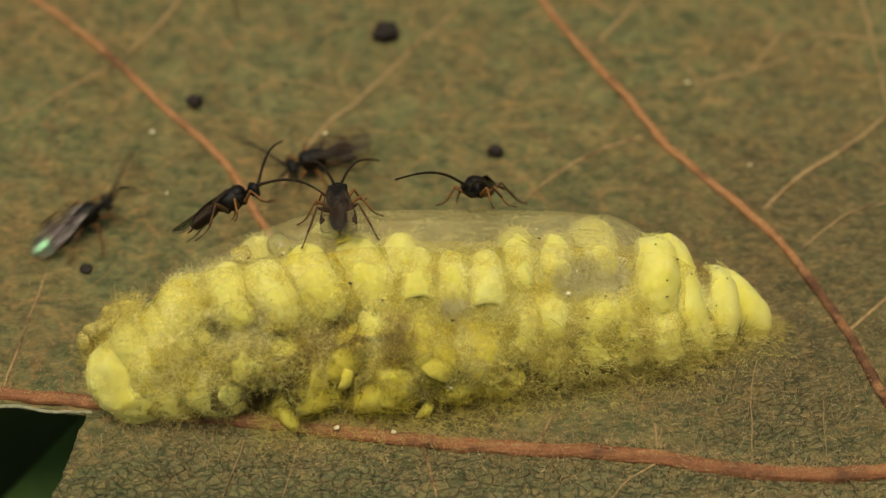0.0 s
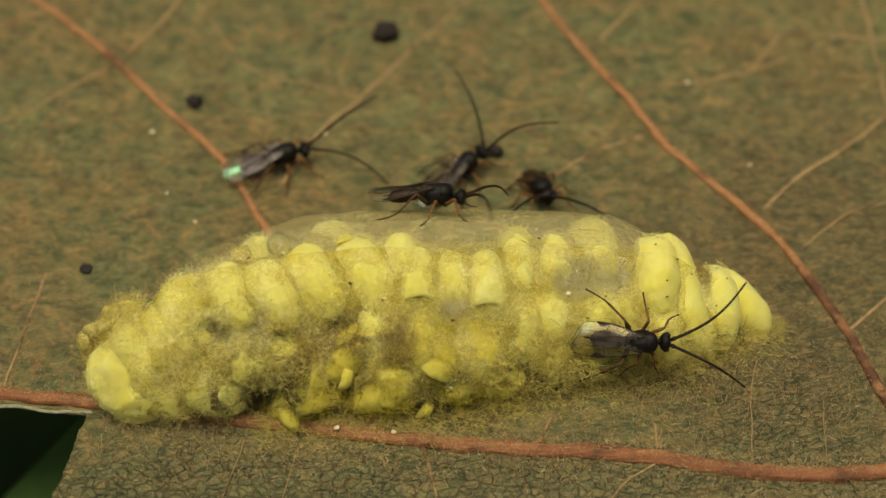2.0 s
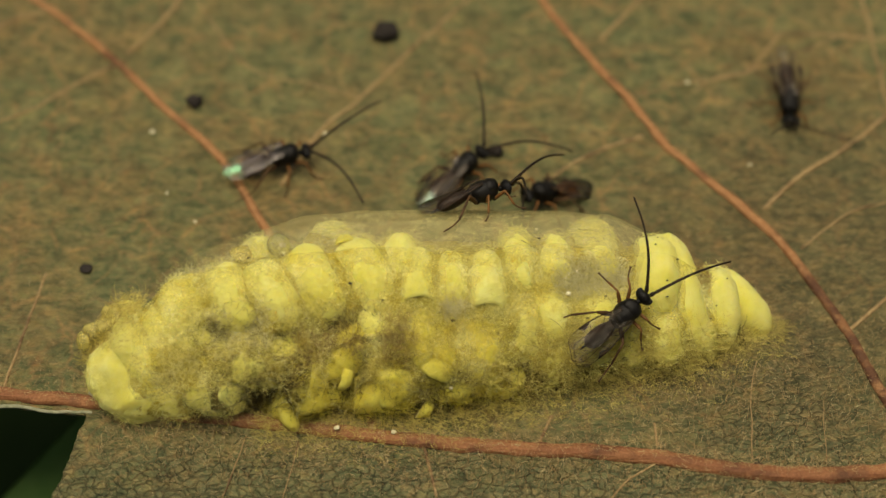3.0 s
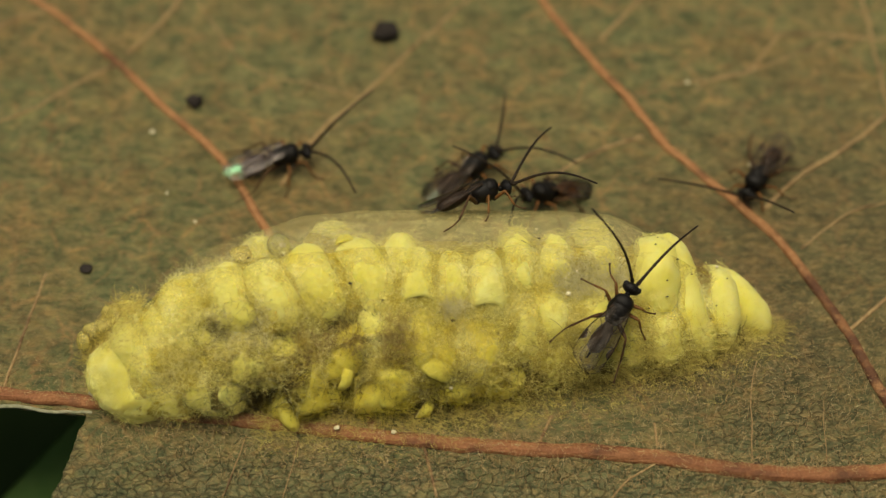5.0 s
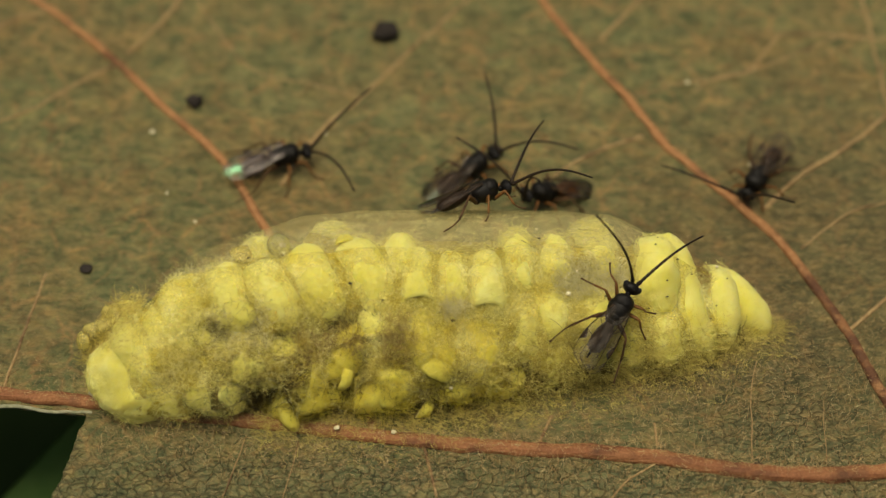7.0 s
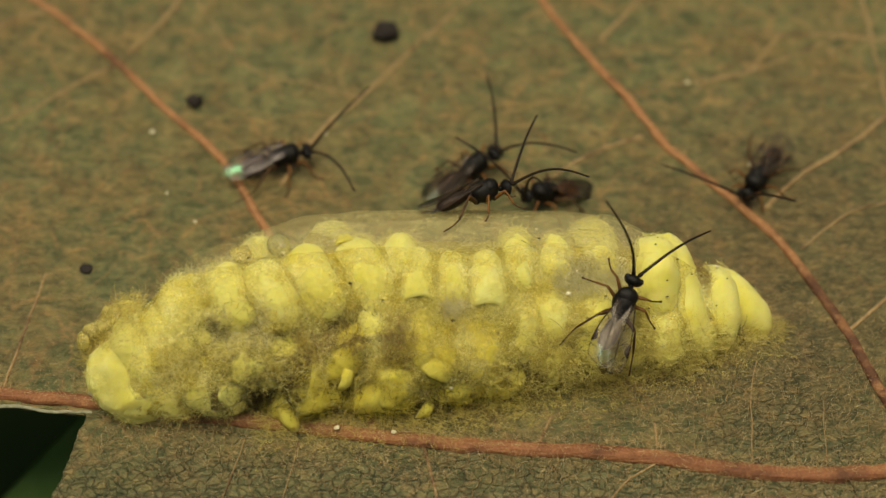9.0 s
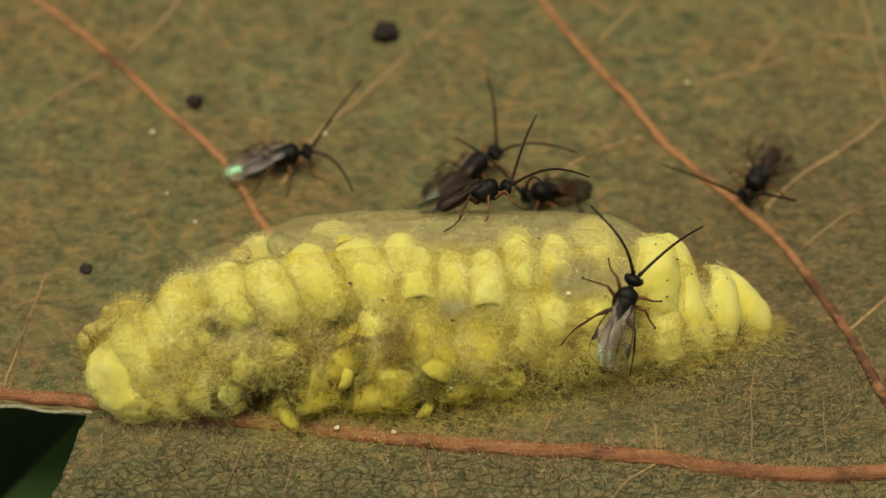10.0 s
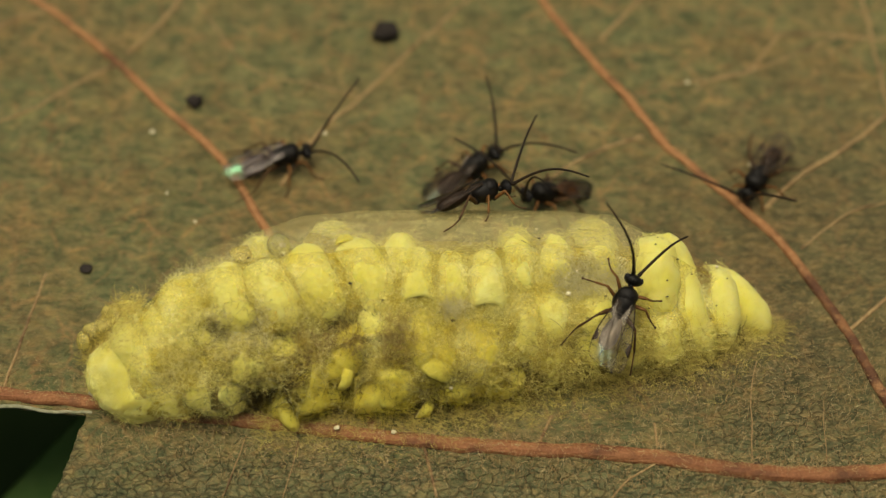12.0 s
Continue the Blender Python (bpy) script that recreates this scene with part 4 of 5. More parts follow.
# dark threads deepen the gaps of the tangle, shade and dirt in one colour
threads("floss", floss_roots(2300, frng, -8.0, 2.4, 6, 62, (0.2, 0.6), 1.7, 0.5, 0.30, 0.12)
        + floss_roots(300, frng, 2.4, 7.0, 12, 50, (0.2, 0.6), 1.7, 0.5, 0.22, 0.05), M_FLOSS_DARK, "fine dark threads for dirt and gap shade", 0.0046, frng, 5)


def skirt_roots(count, rng):
    out = []
    for _ in range(count):
        x = rng.uniform(-6, 11.4)
        cy, r = spine(x)
        y = cy - r - abs(rng.gauss(0, 0.7)) + 0.3
        turn = rng.uniform(0, 2 * math.pi)
        out.append(((x, y, 0.05 + rng.random() * 0.35), (math.cos(turn), math.sin(turn), rng.uniform(-0.1, 0.5)), (0, 0, 1), rng.uniform(0.2, 0.6), 1.6))
    return out


threads("floss", floss_roots(2700, frng, 0.6, 10.2, -4, 30, (0.3, 0.9), 1.7, 0.6, 0.20, -0.15), M_FLOSS, "thick tangled floss at the foot", 0.0058, frng)
# dark threads here paint the shade between the pale ones
threads("floss", floss_roots(450, frng, 0.6, 9.6, -4, 18, (0.3, 0.8), 1.7, 0.4, 0.16, 0.0), M_FLOSS_DARK, "dark floss for shaded gaps at the foot", 0.0075, frng)
threads("floss", skirt_roots(6000, frng), M_FLOSS, "loose silk floss on the leaf at the foot", 0.0042, frng)


def stray_roots(rng):
    out = []
    for x, angle in ((-0.4, 104), (-0.1, 100), (2.5, 92), (-2.6, 118), (-2.2, 110), (1.0, 112), (0.9, 96), (4.4, 104), (3.4, 50), (-0.5, 22), (-7.9, 100)):
        turn = rng.uniform(0.6, 2.5)
        way = Vector((1, 0, 0)) * math.cos(turn) + downward(angle) * math.sin(turn)
        out.append((on_cluster(x, angle, web_out(x, angle) + 0.14), way, outward(angle), rng.uniform(0.5, 1.0), 0.5))
    return out


threads("floss", floss_roots(1000, frng, -11.7, -9.6, 60, 125, (0.2, 0.7), 1.6, 0.7, 0.0), M_FLOSS, "wispy silk round the empty shells", 0.006, frng)
threads("floss", floss_roots(2200, frng, 1.2, 9.2, 8, 58, (0.2, 0.6), 1.7, 0.35, 0.24, -0.1), M_FLOSS_PALE, "fine pale web over the lower cocoons", 0.0042, frng, 5)
threads("floss", floss_roots(1500, frng, 2.0, 7.5, 14, 56, (0.2, 0.7), 1.6, 0.4, 0.16, -0.05), M_FLOSS, "yellow-grey floss between the lower cocoons", 0.005, frng, 5)
threads("floss", floss_roots(1300, frng, -8.8, -3.2, 14, 68, (0.3, 0.9), 1.6, 0.6, 0.24, -0.05), M_FLOSS_WHITE, "loose whitish wool over the darkened hollows", 0.0055, frng, 5)
threads("floss", floss_roots(1500, frng, -10.6, -6.6, 6, 100, (0.25, 0.6), 1.6, 0.25, 0.16), M_WOOL, "soft pale wool round the end of the cluster", 0.003, frng, 5)
threads("floss", floss_roots(1800, frng, -4.6, -0.9, 36, 60, (0.3, 0.8), 1.6, 0.5, 0.22, -0.15), M_FLOSS_BROWN, "rusty brown dirty floss", 0.006, frng, 5)
threads("floss", floss_roots(1200, frng, 0.2, 10.4, -4, 42, (0.4, 1.0), 1.8, 0.5, 0.30, -0.1), M_FLOSS_PALE, "coarse pale tangle at the foot", 0.006, frng)
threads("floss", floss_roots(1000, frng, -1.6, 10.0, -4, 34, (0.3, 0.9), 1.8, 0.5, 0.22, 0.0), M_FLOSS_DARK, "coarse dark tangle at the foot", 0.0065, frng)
threads("floss", floss_roots(500, frng, 8.25, 8.75, 70, 106, (0.15, 0.4), 1.6, 0.2, 0.1), M_FLOSS_BROWN, "brownish floss in the cleft between two cocoons", 0.0045, frng, 4)
threads("floss", floss_roots(1600, frng, -9.0, -2.5, 92, 128, (0.15, 0.5), 1.3, 0.06, 0.0), M_FLOSS_GREY, "faint grey haze of silk on the flank", 0.003, frng, 4)
threads("stray_bristle", stray_roots(frng), M_FLOSS_DARK, "thin dark bristles lying on the silk", 0.010, frng)


def build_veil():
    bm = bmesh.new()
    xs = np.linspace(-9.2, 7.2, 90)
    rings = []
    for x in xs:
        row = []
        for k in range(34):
            t = k / 33
            a = 78 - 8 * min(1.0, max(0.0, float(x) - 1.0) / 2.0) + 86 * t
            edge = min(1.0, (float(x) + 9.2) / 4.5, (7.2 - float(x)) / 1.6)
            q = on_cluster(float(x), a, 0.16 + 0.08 * noise.noise(Vector((float(x) * 0.8, a * 0.05, 0))) - 0.5 * (1 - edge) - 2.4 * max(0, 0.30 - t))
            row.append(bm.verts.new(q))
        rings.append(row)
    for a, b in zip(rings, rings[1:]):
        for k in range(33):
            bm.faces.new((a[k], b[k], b[k + 1], a[k + 1]))
    in_cluster(part("silk_veil", bm, M_VEIL, label="thin greyish silk web stretched over the cocoons"))


build_veil()


# ---------------------------------------------------------------- leaf hair and litter
def hair_roots(count, rng, x0, x1, spread, offset, length):
    out = []
    for _ in range(count):
        x = rng.uniform(x0, x1)
        y = midrib_y(x) + offset + rng.gauss(0, spread)
        if x < -11.0 and y < midrib_y(x):
            continue
        turn = rng.uniform(0, 2 * math.pi)
        out.append(((x, y, leaf_height(x, y) + (0.30 if abs(y - midrib_y(x)) < 0.22 else 0.0)), (math.cos(turn), math.sin(turn), rng.uniform(0.05, 0.7)), (0, 0, 1), rng.uniform(*length), 0.6))
    return out


hrng = random.Random(5)
hairs = threads("leaf_hair", hair_roots(6500, hrng, -15, 17, 0.8, -0.75, (0.10, 0.32)) + hair_roots(1200, hrng, -15, 17, 0.16, 0.05, (0.10, 0.26)) + hair_roots(3200, hrng, -16, 18, 2.4, -0.5, (0.10, 0.28))
                + hair_roots(4200, hrng, 3, 17, 1.9, 3.0, (0.10, 0.30)), M_HAIR, "", 0.0052, hrng, 3, False)
tagged(hairs, "short golden hairs on the leaf underside", "hair", kind="stuff")


def pellet(x, y, size, flat, label):
    bm = blob(bmesh.new(), (0, 0, size * flat * 0.75), (size, size * 0.86, size * flat), 0.35, 1.7, 20, 14, None, x)
    part_ob = part("frass_pellet", bm, M_FRASS, at=(x, y, leaf_height(x, y)))
    tagged(part_ob, label, "frass", "frass pellets")


pellet(-2.17, 10.45, 0.46, 0.75, "large blackish frass pellet on the leaf")
pellet(-9.06, 6.95, 0.30, 0.75, "blackish frass pellet near a side vein")
pellet(1.88, 4.45, 0.26, 0.80, "small round black frass pellet on the leaf")
pellet(-12.16, -0.8, 0.22, 0.35, "small flat dark frass crumb on the leaf")
pellet(2.6, -8.05, 0.11, 0.8, "tiny dark frass crumb on the midrib")
pellet(6.82, -8.55, 0.12, 1.1, "small dark frass crumb stuck to the midrib")
pellet(9.9, -8.9, 0.16, 0.6, "dark frass crumb on the midrib")


def crumb(p, size, group="crumbs", label="tiny pale crumb on the leaf"):
    bm = blob(bmesh.new(), (0, 0, size * 0.5), (size, size * 0.8, size * 0.7), 0.4, 2.0, 10, 8, None, p[0])
    tagged(part("crumb", bm, M_CRUMB, at=p), label, "crumb", group)


for x, y, size in ((-11.31, -6.25, 0.13), (-3.37, -7.73, 0.10), (-1.56, -7.86, 0.09), (9.01, 8.04, 0.09), (-10.47, 5.48, 0.10), (-4.26, 5.48, 0.09),
                   (10.9, 3.9, 0.07), (-9.7, 2.6, 0.06), (-8.6, 1.2, 0.06)):
    crumb((x, y, leaf_height(x, y) + (0.3 if y < -6 else 0.02)), size)
for x, angle, size in ((4.0, 62, 0.09), (3.05, 112, 0.06), (0.25, 22, 0.07), (-5.2, 104, 0.07), (9.0, 104, 0.06), (4.3, 76, 0.05), (0.9, 112, 0.05)):
    crumb(on_cluster(x, angle, top_out(x, angle)), size, "crumbs on cocoons", "tiny pale crumb on the cocoons")
for x, angle, size in ((-9.0, 44, 0.06), (0.3, 55, 0.09), (-2.9, 74, 0.07), (-8.6, 36, 0.05), (6.9, 96, 0.04), (7.2, 70, 0.035), (8.1, 84, 0.04), (8.9, 60, 0.035), (3.1, 96, 0.05), (1.9, 52, 0.05), (7.2, 60, 0.05), (6.6, 52, 0.04), (7.6, 88, 0.045),
                       (6.2, 100, 0.045), (7.0, 104, 0.03), (9.3, 92, 0.035), (8.7, 46, 0.04), (5.2, 60, 0.05), (5.6, 68, 0.04), (-6.2, 96, 0.05), (-1.9, 66, 0.05), (-4.3, 60, 0.045),
                       (2.6, 108, 0.04), (1.4, 100, 0.04), (-0.9, 110, 0.04), (4.6, 48, 0.05)):
    bm = blob(bmesh.new(), (0, 0, 0), (size, size * 0.6, size * 0.5), 0.3, 2.0, 10, 8, None, x)
    tagged(part("dark_speck", bm, M_FRASS, at=on_cluster(x, angle, top_out(x, angle) + 0.01)), "tiny dark speck on the cocoons", "speck", "dark specks")


# ---------------------------------------------------------------- wasps
LEG_PLANS = (
    # hip, knee, ankle, tarsus middle, claw
    ((0.30, 0.20, 0.36), (0.62, 0.52, 0.62), (0.82, 0.70, 0.14), (0.95, 0.78, 0.04), (1.12, 0.88, 0.0)),
    ((0.02, 0.22, 0.32), (0.02, 0.74, 0.62), (-0.12, 1.05, 0.14), (-0.20, 1.20, 0.04), (-0.30, 1.38, 0.0)),
    ((-0.34, 0.20, 0.34), (-0.72, 0.66, 0.74), (-1.34, 1.02, 0.18), (-1.64, 1.12, 0.06), (-2.0, 1.22, 0.0)),
)
FEELER_BASE = (0.93, 0.09, 0.66)


def build_leg(wasp, plan, side):
    hip = Vector((plan[0][0], plan[0][1] * side, plan[0][2]))
    q = [Vector((p[0], p[1] * side, p[2])) - hip for p in plan]
    hind = plan[0][0] < -0.2
    femur = tube(bmesh.new(), [q[0], q[0].lerp(q[1], 0.12), q[0].lerp(q[1], 0.45), q[0].lerp(q[1], 0.85), q[1]],
                 [0.055, 0.065, 0.085 if hind else 0.062, 0.055, 0.04], 8)
    leg = part("leg", femur, M_TARSUS if hind else M_ORANGE, wasp, at=hip)
    tibia = tube(bmesh.new(), [q[1], q[1].lerp(q[2], 0.3), q[1].lerp(q[2], 0.8), q[2]], [0.034, 0.038, 0.042, 0.032], 7)
    part("tibia", tibia, M_ORANGE if not hind else M_TARSUS, leg, "dark hind tibia" if hind else "")
    steps = smooth_path([q[2], q[3], q[4]], 4)
    tarsus = tube(bmesh.new(), steps, [0.029 if i % 2 else 0.022 for i in range(len(steps))], 6)
    blob(tarsus, q[4], (0.045, 0.04, 0.03), 0, 1, 8, 6)
    part("tarsus", tarsus, M_TARSUS, leg, "dark foot")
    return leg


def build_wing(wasp, side):
    """Fore wing folded back over the abdomen, one slightly above the other."""
    bm = bmesh.new()
    z0 = 0.98 if side > 0 else 0.955
    rows = []
    n, m = 16, 6
    for i in range(n + 1):
        s = i / n
        half = 0.05 + 0.45 * math.sin(math.pi * min(1.0, s * 0.62 + 0.03)) ** 1.2 * (1 if s < 0.85 else math.sqrt(max(0.0, 1 - ((s - 0.85) / 0.155) ** 2)))
        row = []
        for k in range(m + 1):
            e = -1 + 2 * k / m
            x = -0.05 - 2.15 * s + 0.08 * e * s
            y = side * (0.24 - 0.14 * s) + half * e * 0.88
            z = z0 - 0.30 * s - 0.10 * s * s - 0.75 * (y * y) * min(1.0, s * 3) + 0.025 * math.sin(9 * s + 2 * e)
            row.append(bm.verts.new((x, y, z)))
        rows.append(row)
    for a, b in zip(rows, rows[1:]):
        for k in range(m):
            bm.faces.new((a[k], b[k], b[k + 1], a[k + 1]))
    for f in bm.faces:
        f.normal_update()
        if f.normal.z < 0:
            f.normal_flip()
    edge_k = m if side > 0 else 0
    front = [r[edge_k].co.copy() for r in rows]
    mid = [r[m // 2].co.copy() for r in rows]
    back = [r[m - edge_k].co.copy() for r in rows]
    rim = front[11:] + back[::-1][:12]
    wing = part("wing", bm, M_WING, wasp)
    tube_bm = tube(bmesh.new(), front[:12], [0.022] * 12, 5)
    tube(tube_bm, rim, [0.009] * len(rim), 5)
    tube(tube_bm, mid[:11], [0.013] * 11, 5)
    tube(tube_bm, [front[8], (front[8] + mid[9]) / 2, mid[10]], [0.015, 0.012, 0.010], 5)
    tube(tube_bm, [front[4].lerp(mid[4], 0.1), front[5].lerp(mid[5], 0.6), mid[6]], [0.012, 0.010, 0.008], 5)
    tube(tube_bm, [mid[5].lerp(back[5], 0.1), mid[8].lerp(back[8], 0.55), mid[11].lerp(back[11], 0.7)], [0.010, 0.009, 0.006], 5)
    tube(tube_bm, [mid[10], mid[12].lerp(front[12], 0.15), mid[14]], [0.009, 0.007, 0.004], 5)
    part("wing_vein", tube_bm, M_WING_VEIN, wing)
    stig = tube(bmesh.new(), [front[8], front[9].lerp(mid[9], 0.12), front[10].lerp(mid[10], 0.16), front[11]], [0.02, 0.075, 0.085, 0.02], 6, 0.3)
    part("stigma", stig, M_WING_VEIN, wing, "dark wing spot")
    return wing


def build_feeler(wasp, side):
    bm = bmesh.new()
    n = 34
    pts, radii = [], []
    for i in range(n + 1):
        s = i / n
        pts.append((3.0 * s, -side * 0.26 * math.sin(math.pi * s) * 0.6, 0.34 * math.sin(math.pi * s)))
        radii.append((0.060 - 0.028 * s) * (1.0 if i % 2 else 0.84) * (1.25 if i < 2 else 1.0))
    return part("antenna", tube(bm, pts, radii, 7), M_FEELER, wasp, "long dark antenna",
                (FEELER_BASE[0], FEELER_BASE[1] * side, FEELER_BASE[2]))


def build_wasp():
    wasp = empty("parasitoid_wasp", (0, 0, 0), "tiny black parasitoid wasp with amber legs", "wasp", "wasps")
    bm = blob(bmesh.new(), (-0.02, 0, 0.62), (0.52, 0.37, 0.37), 0.06, 1.6, 28, 18)
    blob(bm, (0.20, 0, 0.74), (0.30, 0.35, 0.27), 0.04, 1.6, 22, 14)
    blob(bm, (-0.30, 0, 0.80), (0.17, 0.22, 0.14), 0.04, 1.6, 16, 10)
    blob(bm, (-0.46, 0, 0.60), (0.16, 0.24, 0.22), 0.08, 2.0, 16, 10)
    for s in (-1, 1):
        for x, z in ((0.28, 0.40), (0.0, 0.36), (-0.32, 0.38)):
            blob(bm, (x, 0.16 * s, z), (0.13, 0.10, 0.13), 0, 1, 12, 8)
    part("thorax", bm, M_BLACK, wasp)
    head_bm = blob(bmesh.new(), (0, 0, 0), (0.19, 0.30, 0.25), 0.04, 2.0, 24, 16)
    blob(head_bm, (0.06, 0, -0.16), (0.10, 0.14, 0.12), 0, 1, 12, 8)
    blob(head_bm, (-0.20, 0, 0.0), (0.10, 0.10, 0.10), 0, 1, 12, 8)
    for y, x in ((0, 0.02), (0.06, -0.04), (-0.06, -0.04)):
        blob(head_bm, (x, y, 0.245), (0.025, 0.025, 0.02), 0, 1, 8, 6)
    for s in (-1, 1):
        blob(head_bm, (0.17, 0.08 * s, 0.07), (0.05, 0.05, 0.05), 0, 1, 10, 6)
    head = part("head", head_bm, M_BLACK, wasp, at=(0.74, 0, 0.60))
    for s in (-1, 1):
        part("eye", blob(bmesh.new(), (0.04, 0.24 * s, 0.03), (0.11, 0.085, 0.15), 0, 1, 16, 12), M_EYE, head, "matt black compound eye")
    ab = bmesh.new()
    rings, seg = [], 20
    for i in range(23):
        s = i / 22
        w = (0.08 + 0.215 * math.sin(math.pi * min(1, 0.06 + s * 0.78)) ** 0.9) * (1 if s < 0.8 else math.sqrt(max(0.02, 1 - ((s - 0.8) / 0.21) ** 2)))
        w *= 1 - 0.05 * (i % 3 == 0)
        cx, cz = -0.52 - 1.12 * s, 0.60 - 0.16 * s - 0.05 * s * s
        rings.append([ab.verts.new((cx, math.cos(2 * math.pi * k / seg) * w, cz + math.sin(2 * math.pi * k / seg) * w * 0.88)) for k in range(seg)])
    for a, b in zip(rings, rings[1:]):
        for k in range(seg):
            ab.faces.new((a[k], b[k], b[(k + 1) % seg], a[(k + 1) % seg]))
    ab.faces.new(rings[0])
    ab.faces.new(rings[-1])
    bmesh.ops.recalc_face_normals(ab, faces=ab.faces)
    tube(ab, [(-1.55, 0, 0.36), (-1.72, 0, 0.30), (-1.84, 0, 0.27)], [0.05, 0.035, 0.015], 6)
    part("abdomen", ab, M_BELLY, wasp)
    for s in (1, -1):
        build_wing(wasp, s)
        build_feeler(wasp, s)
        for plan in LEG_PLANS:
            build_leg(wasp, plan, s)
    return wasp


first_wasp = build_wasp()
WASPS = {"A": first_wasp}
for key in "BCDEF":
    WASPS[key] = copy_thing(first_wasp, pose(0, 0, 0))
for key, start, skin in (("A", "wing", M_WING_GREEN), ("E", "wing", M_WING_PALE), ("F", "abdomen", M_AMBER_BELLY)):
    for child in WASPS[key].children:
        if child.name.startswith(start):
            child.material_slots[0].link = "OBJECT"
            child.material_slots[0].material = skin
for key, words in (("A", "black wasp with greenish glossy wings standing on the leaf"),
                   ("B", "black wasp walking sideways along the cocoon ridge"),
                   ("C", "black wasp with smoky wings roaming the leaf"),
                   ("D", "dark brown wasp with folded smoky wings"),
                   ("E", "black wasp with clear smoky wings climbing the cocoons"),
                   ("F", "black wasp with amber belly near the cocoon ridge")):
    tagged(WASPS[key], words)


# ---------------------------------------------------------------- movement
# seconds, place in millimetres, turn in degrees
WASP_PATHS = {}
FEELER_PATHS = {}
WASP_PATHS["A"] = [
    (0, -12.18, 1.09, 0.00, -0, -7, 34),
    (0.1, -11.06, 2.51, 0.00, -0, -2, 29),
    (0.2, -9.97, 3.85, -0.00, -0, 7, 33),
    (0.3, -9.34, 3.89, 0.00, 0, -1, 19),
    (0.4, -8.90, 3.93, 0.00, 0, -1, 16),
    (0.7, -8.85, 3.89, 0.00, 0, -1, 15),
    (0.8, -8.68, 3.86, 0.00, 0, -1, 15),
    (0.9, -7.51, 3.91, 0.00, 0, -1, 16),
    (1, -6.15, 3.97, 0.00, 0, -2, 17),
    (1.1, -5.84, 4.04, 0.00, 0, -4, 20),
    (1.2, -5.63, 4.09, 0.00, -0, -3, 23),
    (1.4, -5.59, 3.88, 0.00, 0, -2, 19),
    (2, -5.60, 3.87, 0.00, 0, -2, 16),
    (2.3, -5.56, 3.81, 0.00, 0, -1, 13),
    (12, -5.53, 3.81, 0.00, 0, -1, 13),
]
FEELER_PATHS["A", "left"] = [
    (0, 45, -12), (0.2, 17, 2), (0.3, 42, -13), (0.4, 18, 9), (0.6, 15, 21), (0.7, 33, -2),
    (0.8, 51, -26), (1, 21, -3), (1.2, -7, 8), (1.4, 12, 23), (1.6, 11, 19), (2, 13, 20),
    (2.2, 10, 17), (2.4, 10, 16), (2.6, 10, 16), (2.8, 23, 26), (3, 14, 20), (5.5, 23, 27),
    (7.2, 24, 27), (9.5, 26, 28), (10.5, 37, 34), (12, 34, 32),
]
FEELER_PATHS["A", "right"] = [
    (0, -75, 44), (0.2, -53, 2), (0.3, -57, 27), (0.4, -53, 27), (0.6, -59, 37), (0.7, -33, -18),
    (0.8, -43, 11), (1, -51, 11), (1.2, -35, -1), (1.4, -63, 14), (1.6, -37, -16), (2, -35, -16),
    (2.2, -64, 6), (2.4, -53, -15), (2.6, -53, -15), (2.8, -74, 10), (3, -64, -3), (5.5, -70, 12),
    (7.2, -70, 12), (9.5, -70, 12), (10.5, -72, 14), (12, -65, 17),
]
WASP_PATHS["B"] = [
    (0, -6.64, -0.92, 2.80, -49, -12, 25),
    (0.3, -6.64, -0.94, 2.79, -49, -12, 25),
    (1.5, -6.62, -0.95, 2.77, -49, -13, 25),
    (1.6, -6.15, -0.90, 2.62, -49, -20, 10),
    (1.7, -5.42, -0.78, 2.78, -48, -6, 15),
    (1.8, -3.57, -0.37, 2.48, -52, 12, 15),
    (1.9, -1.94, -0.72, 3.03, -42, -1, 10),
    (2, -0.17, -1.39, 3.52, -30, -3, -9),
    (2.2, 0.03, -1.19, 3.39, -33, -0, -5),
    (2.3, 0.68, -0.89, 3.16, -37, -1, 9),
    (2.4, 1.32, -0.95, 3.17, -34, 0, 17),
    (2.6, 1.45, -0.93, 3.15, -35, -3, 13),
    (12, 1.45, -0.93, 3.15, -35, -3, 13),
]
FEELER_PATHS["B", "left"] = [
    (0, 58, 18), (0.4, 61, 7), (0.6, 65, 38), (0.7, 53, 35), (0.8, 46, 42), (1.4, 45, 45),
    (1.6, 69, -2), (1.8, 41, -0), (2, 69, -16), (2.2, 68, -5), (2.4, 92, -7), (2.6, 43, -0),
    (3.2, 41, 2), (5, 45, 22), (5.5, 47, 23), (6.5, 48, 26), (9.5, 52, 33), (12, 52, 33),
]
FEELER_PATHS["B", "right"] = [
    (0, -48, -27), (0.4, -52, -6), (0.6, -62, 2), (0.7, -74, 3), (0.8, -38, -7), (1.4, -32, -7),
    (1.6, -31, -26), (1.8, -79, -11), (2, -66, 4), (2.2, -52, 16), (2.4, -95, 8), (2.6, -90, 7),
    (3.2, -91, 7), (5, -34, -2), (5.5, -33, -3), (6.5, -37, 2), (9.5, -43, 5), (12, -43, 5),
]
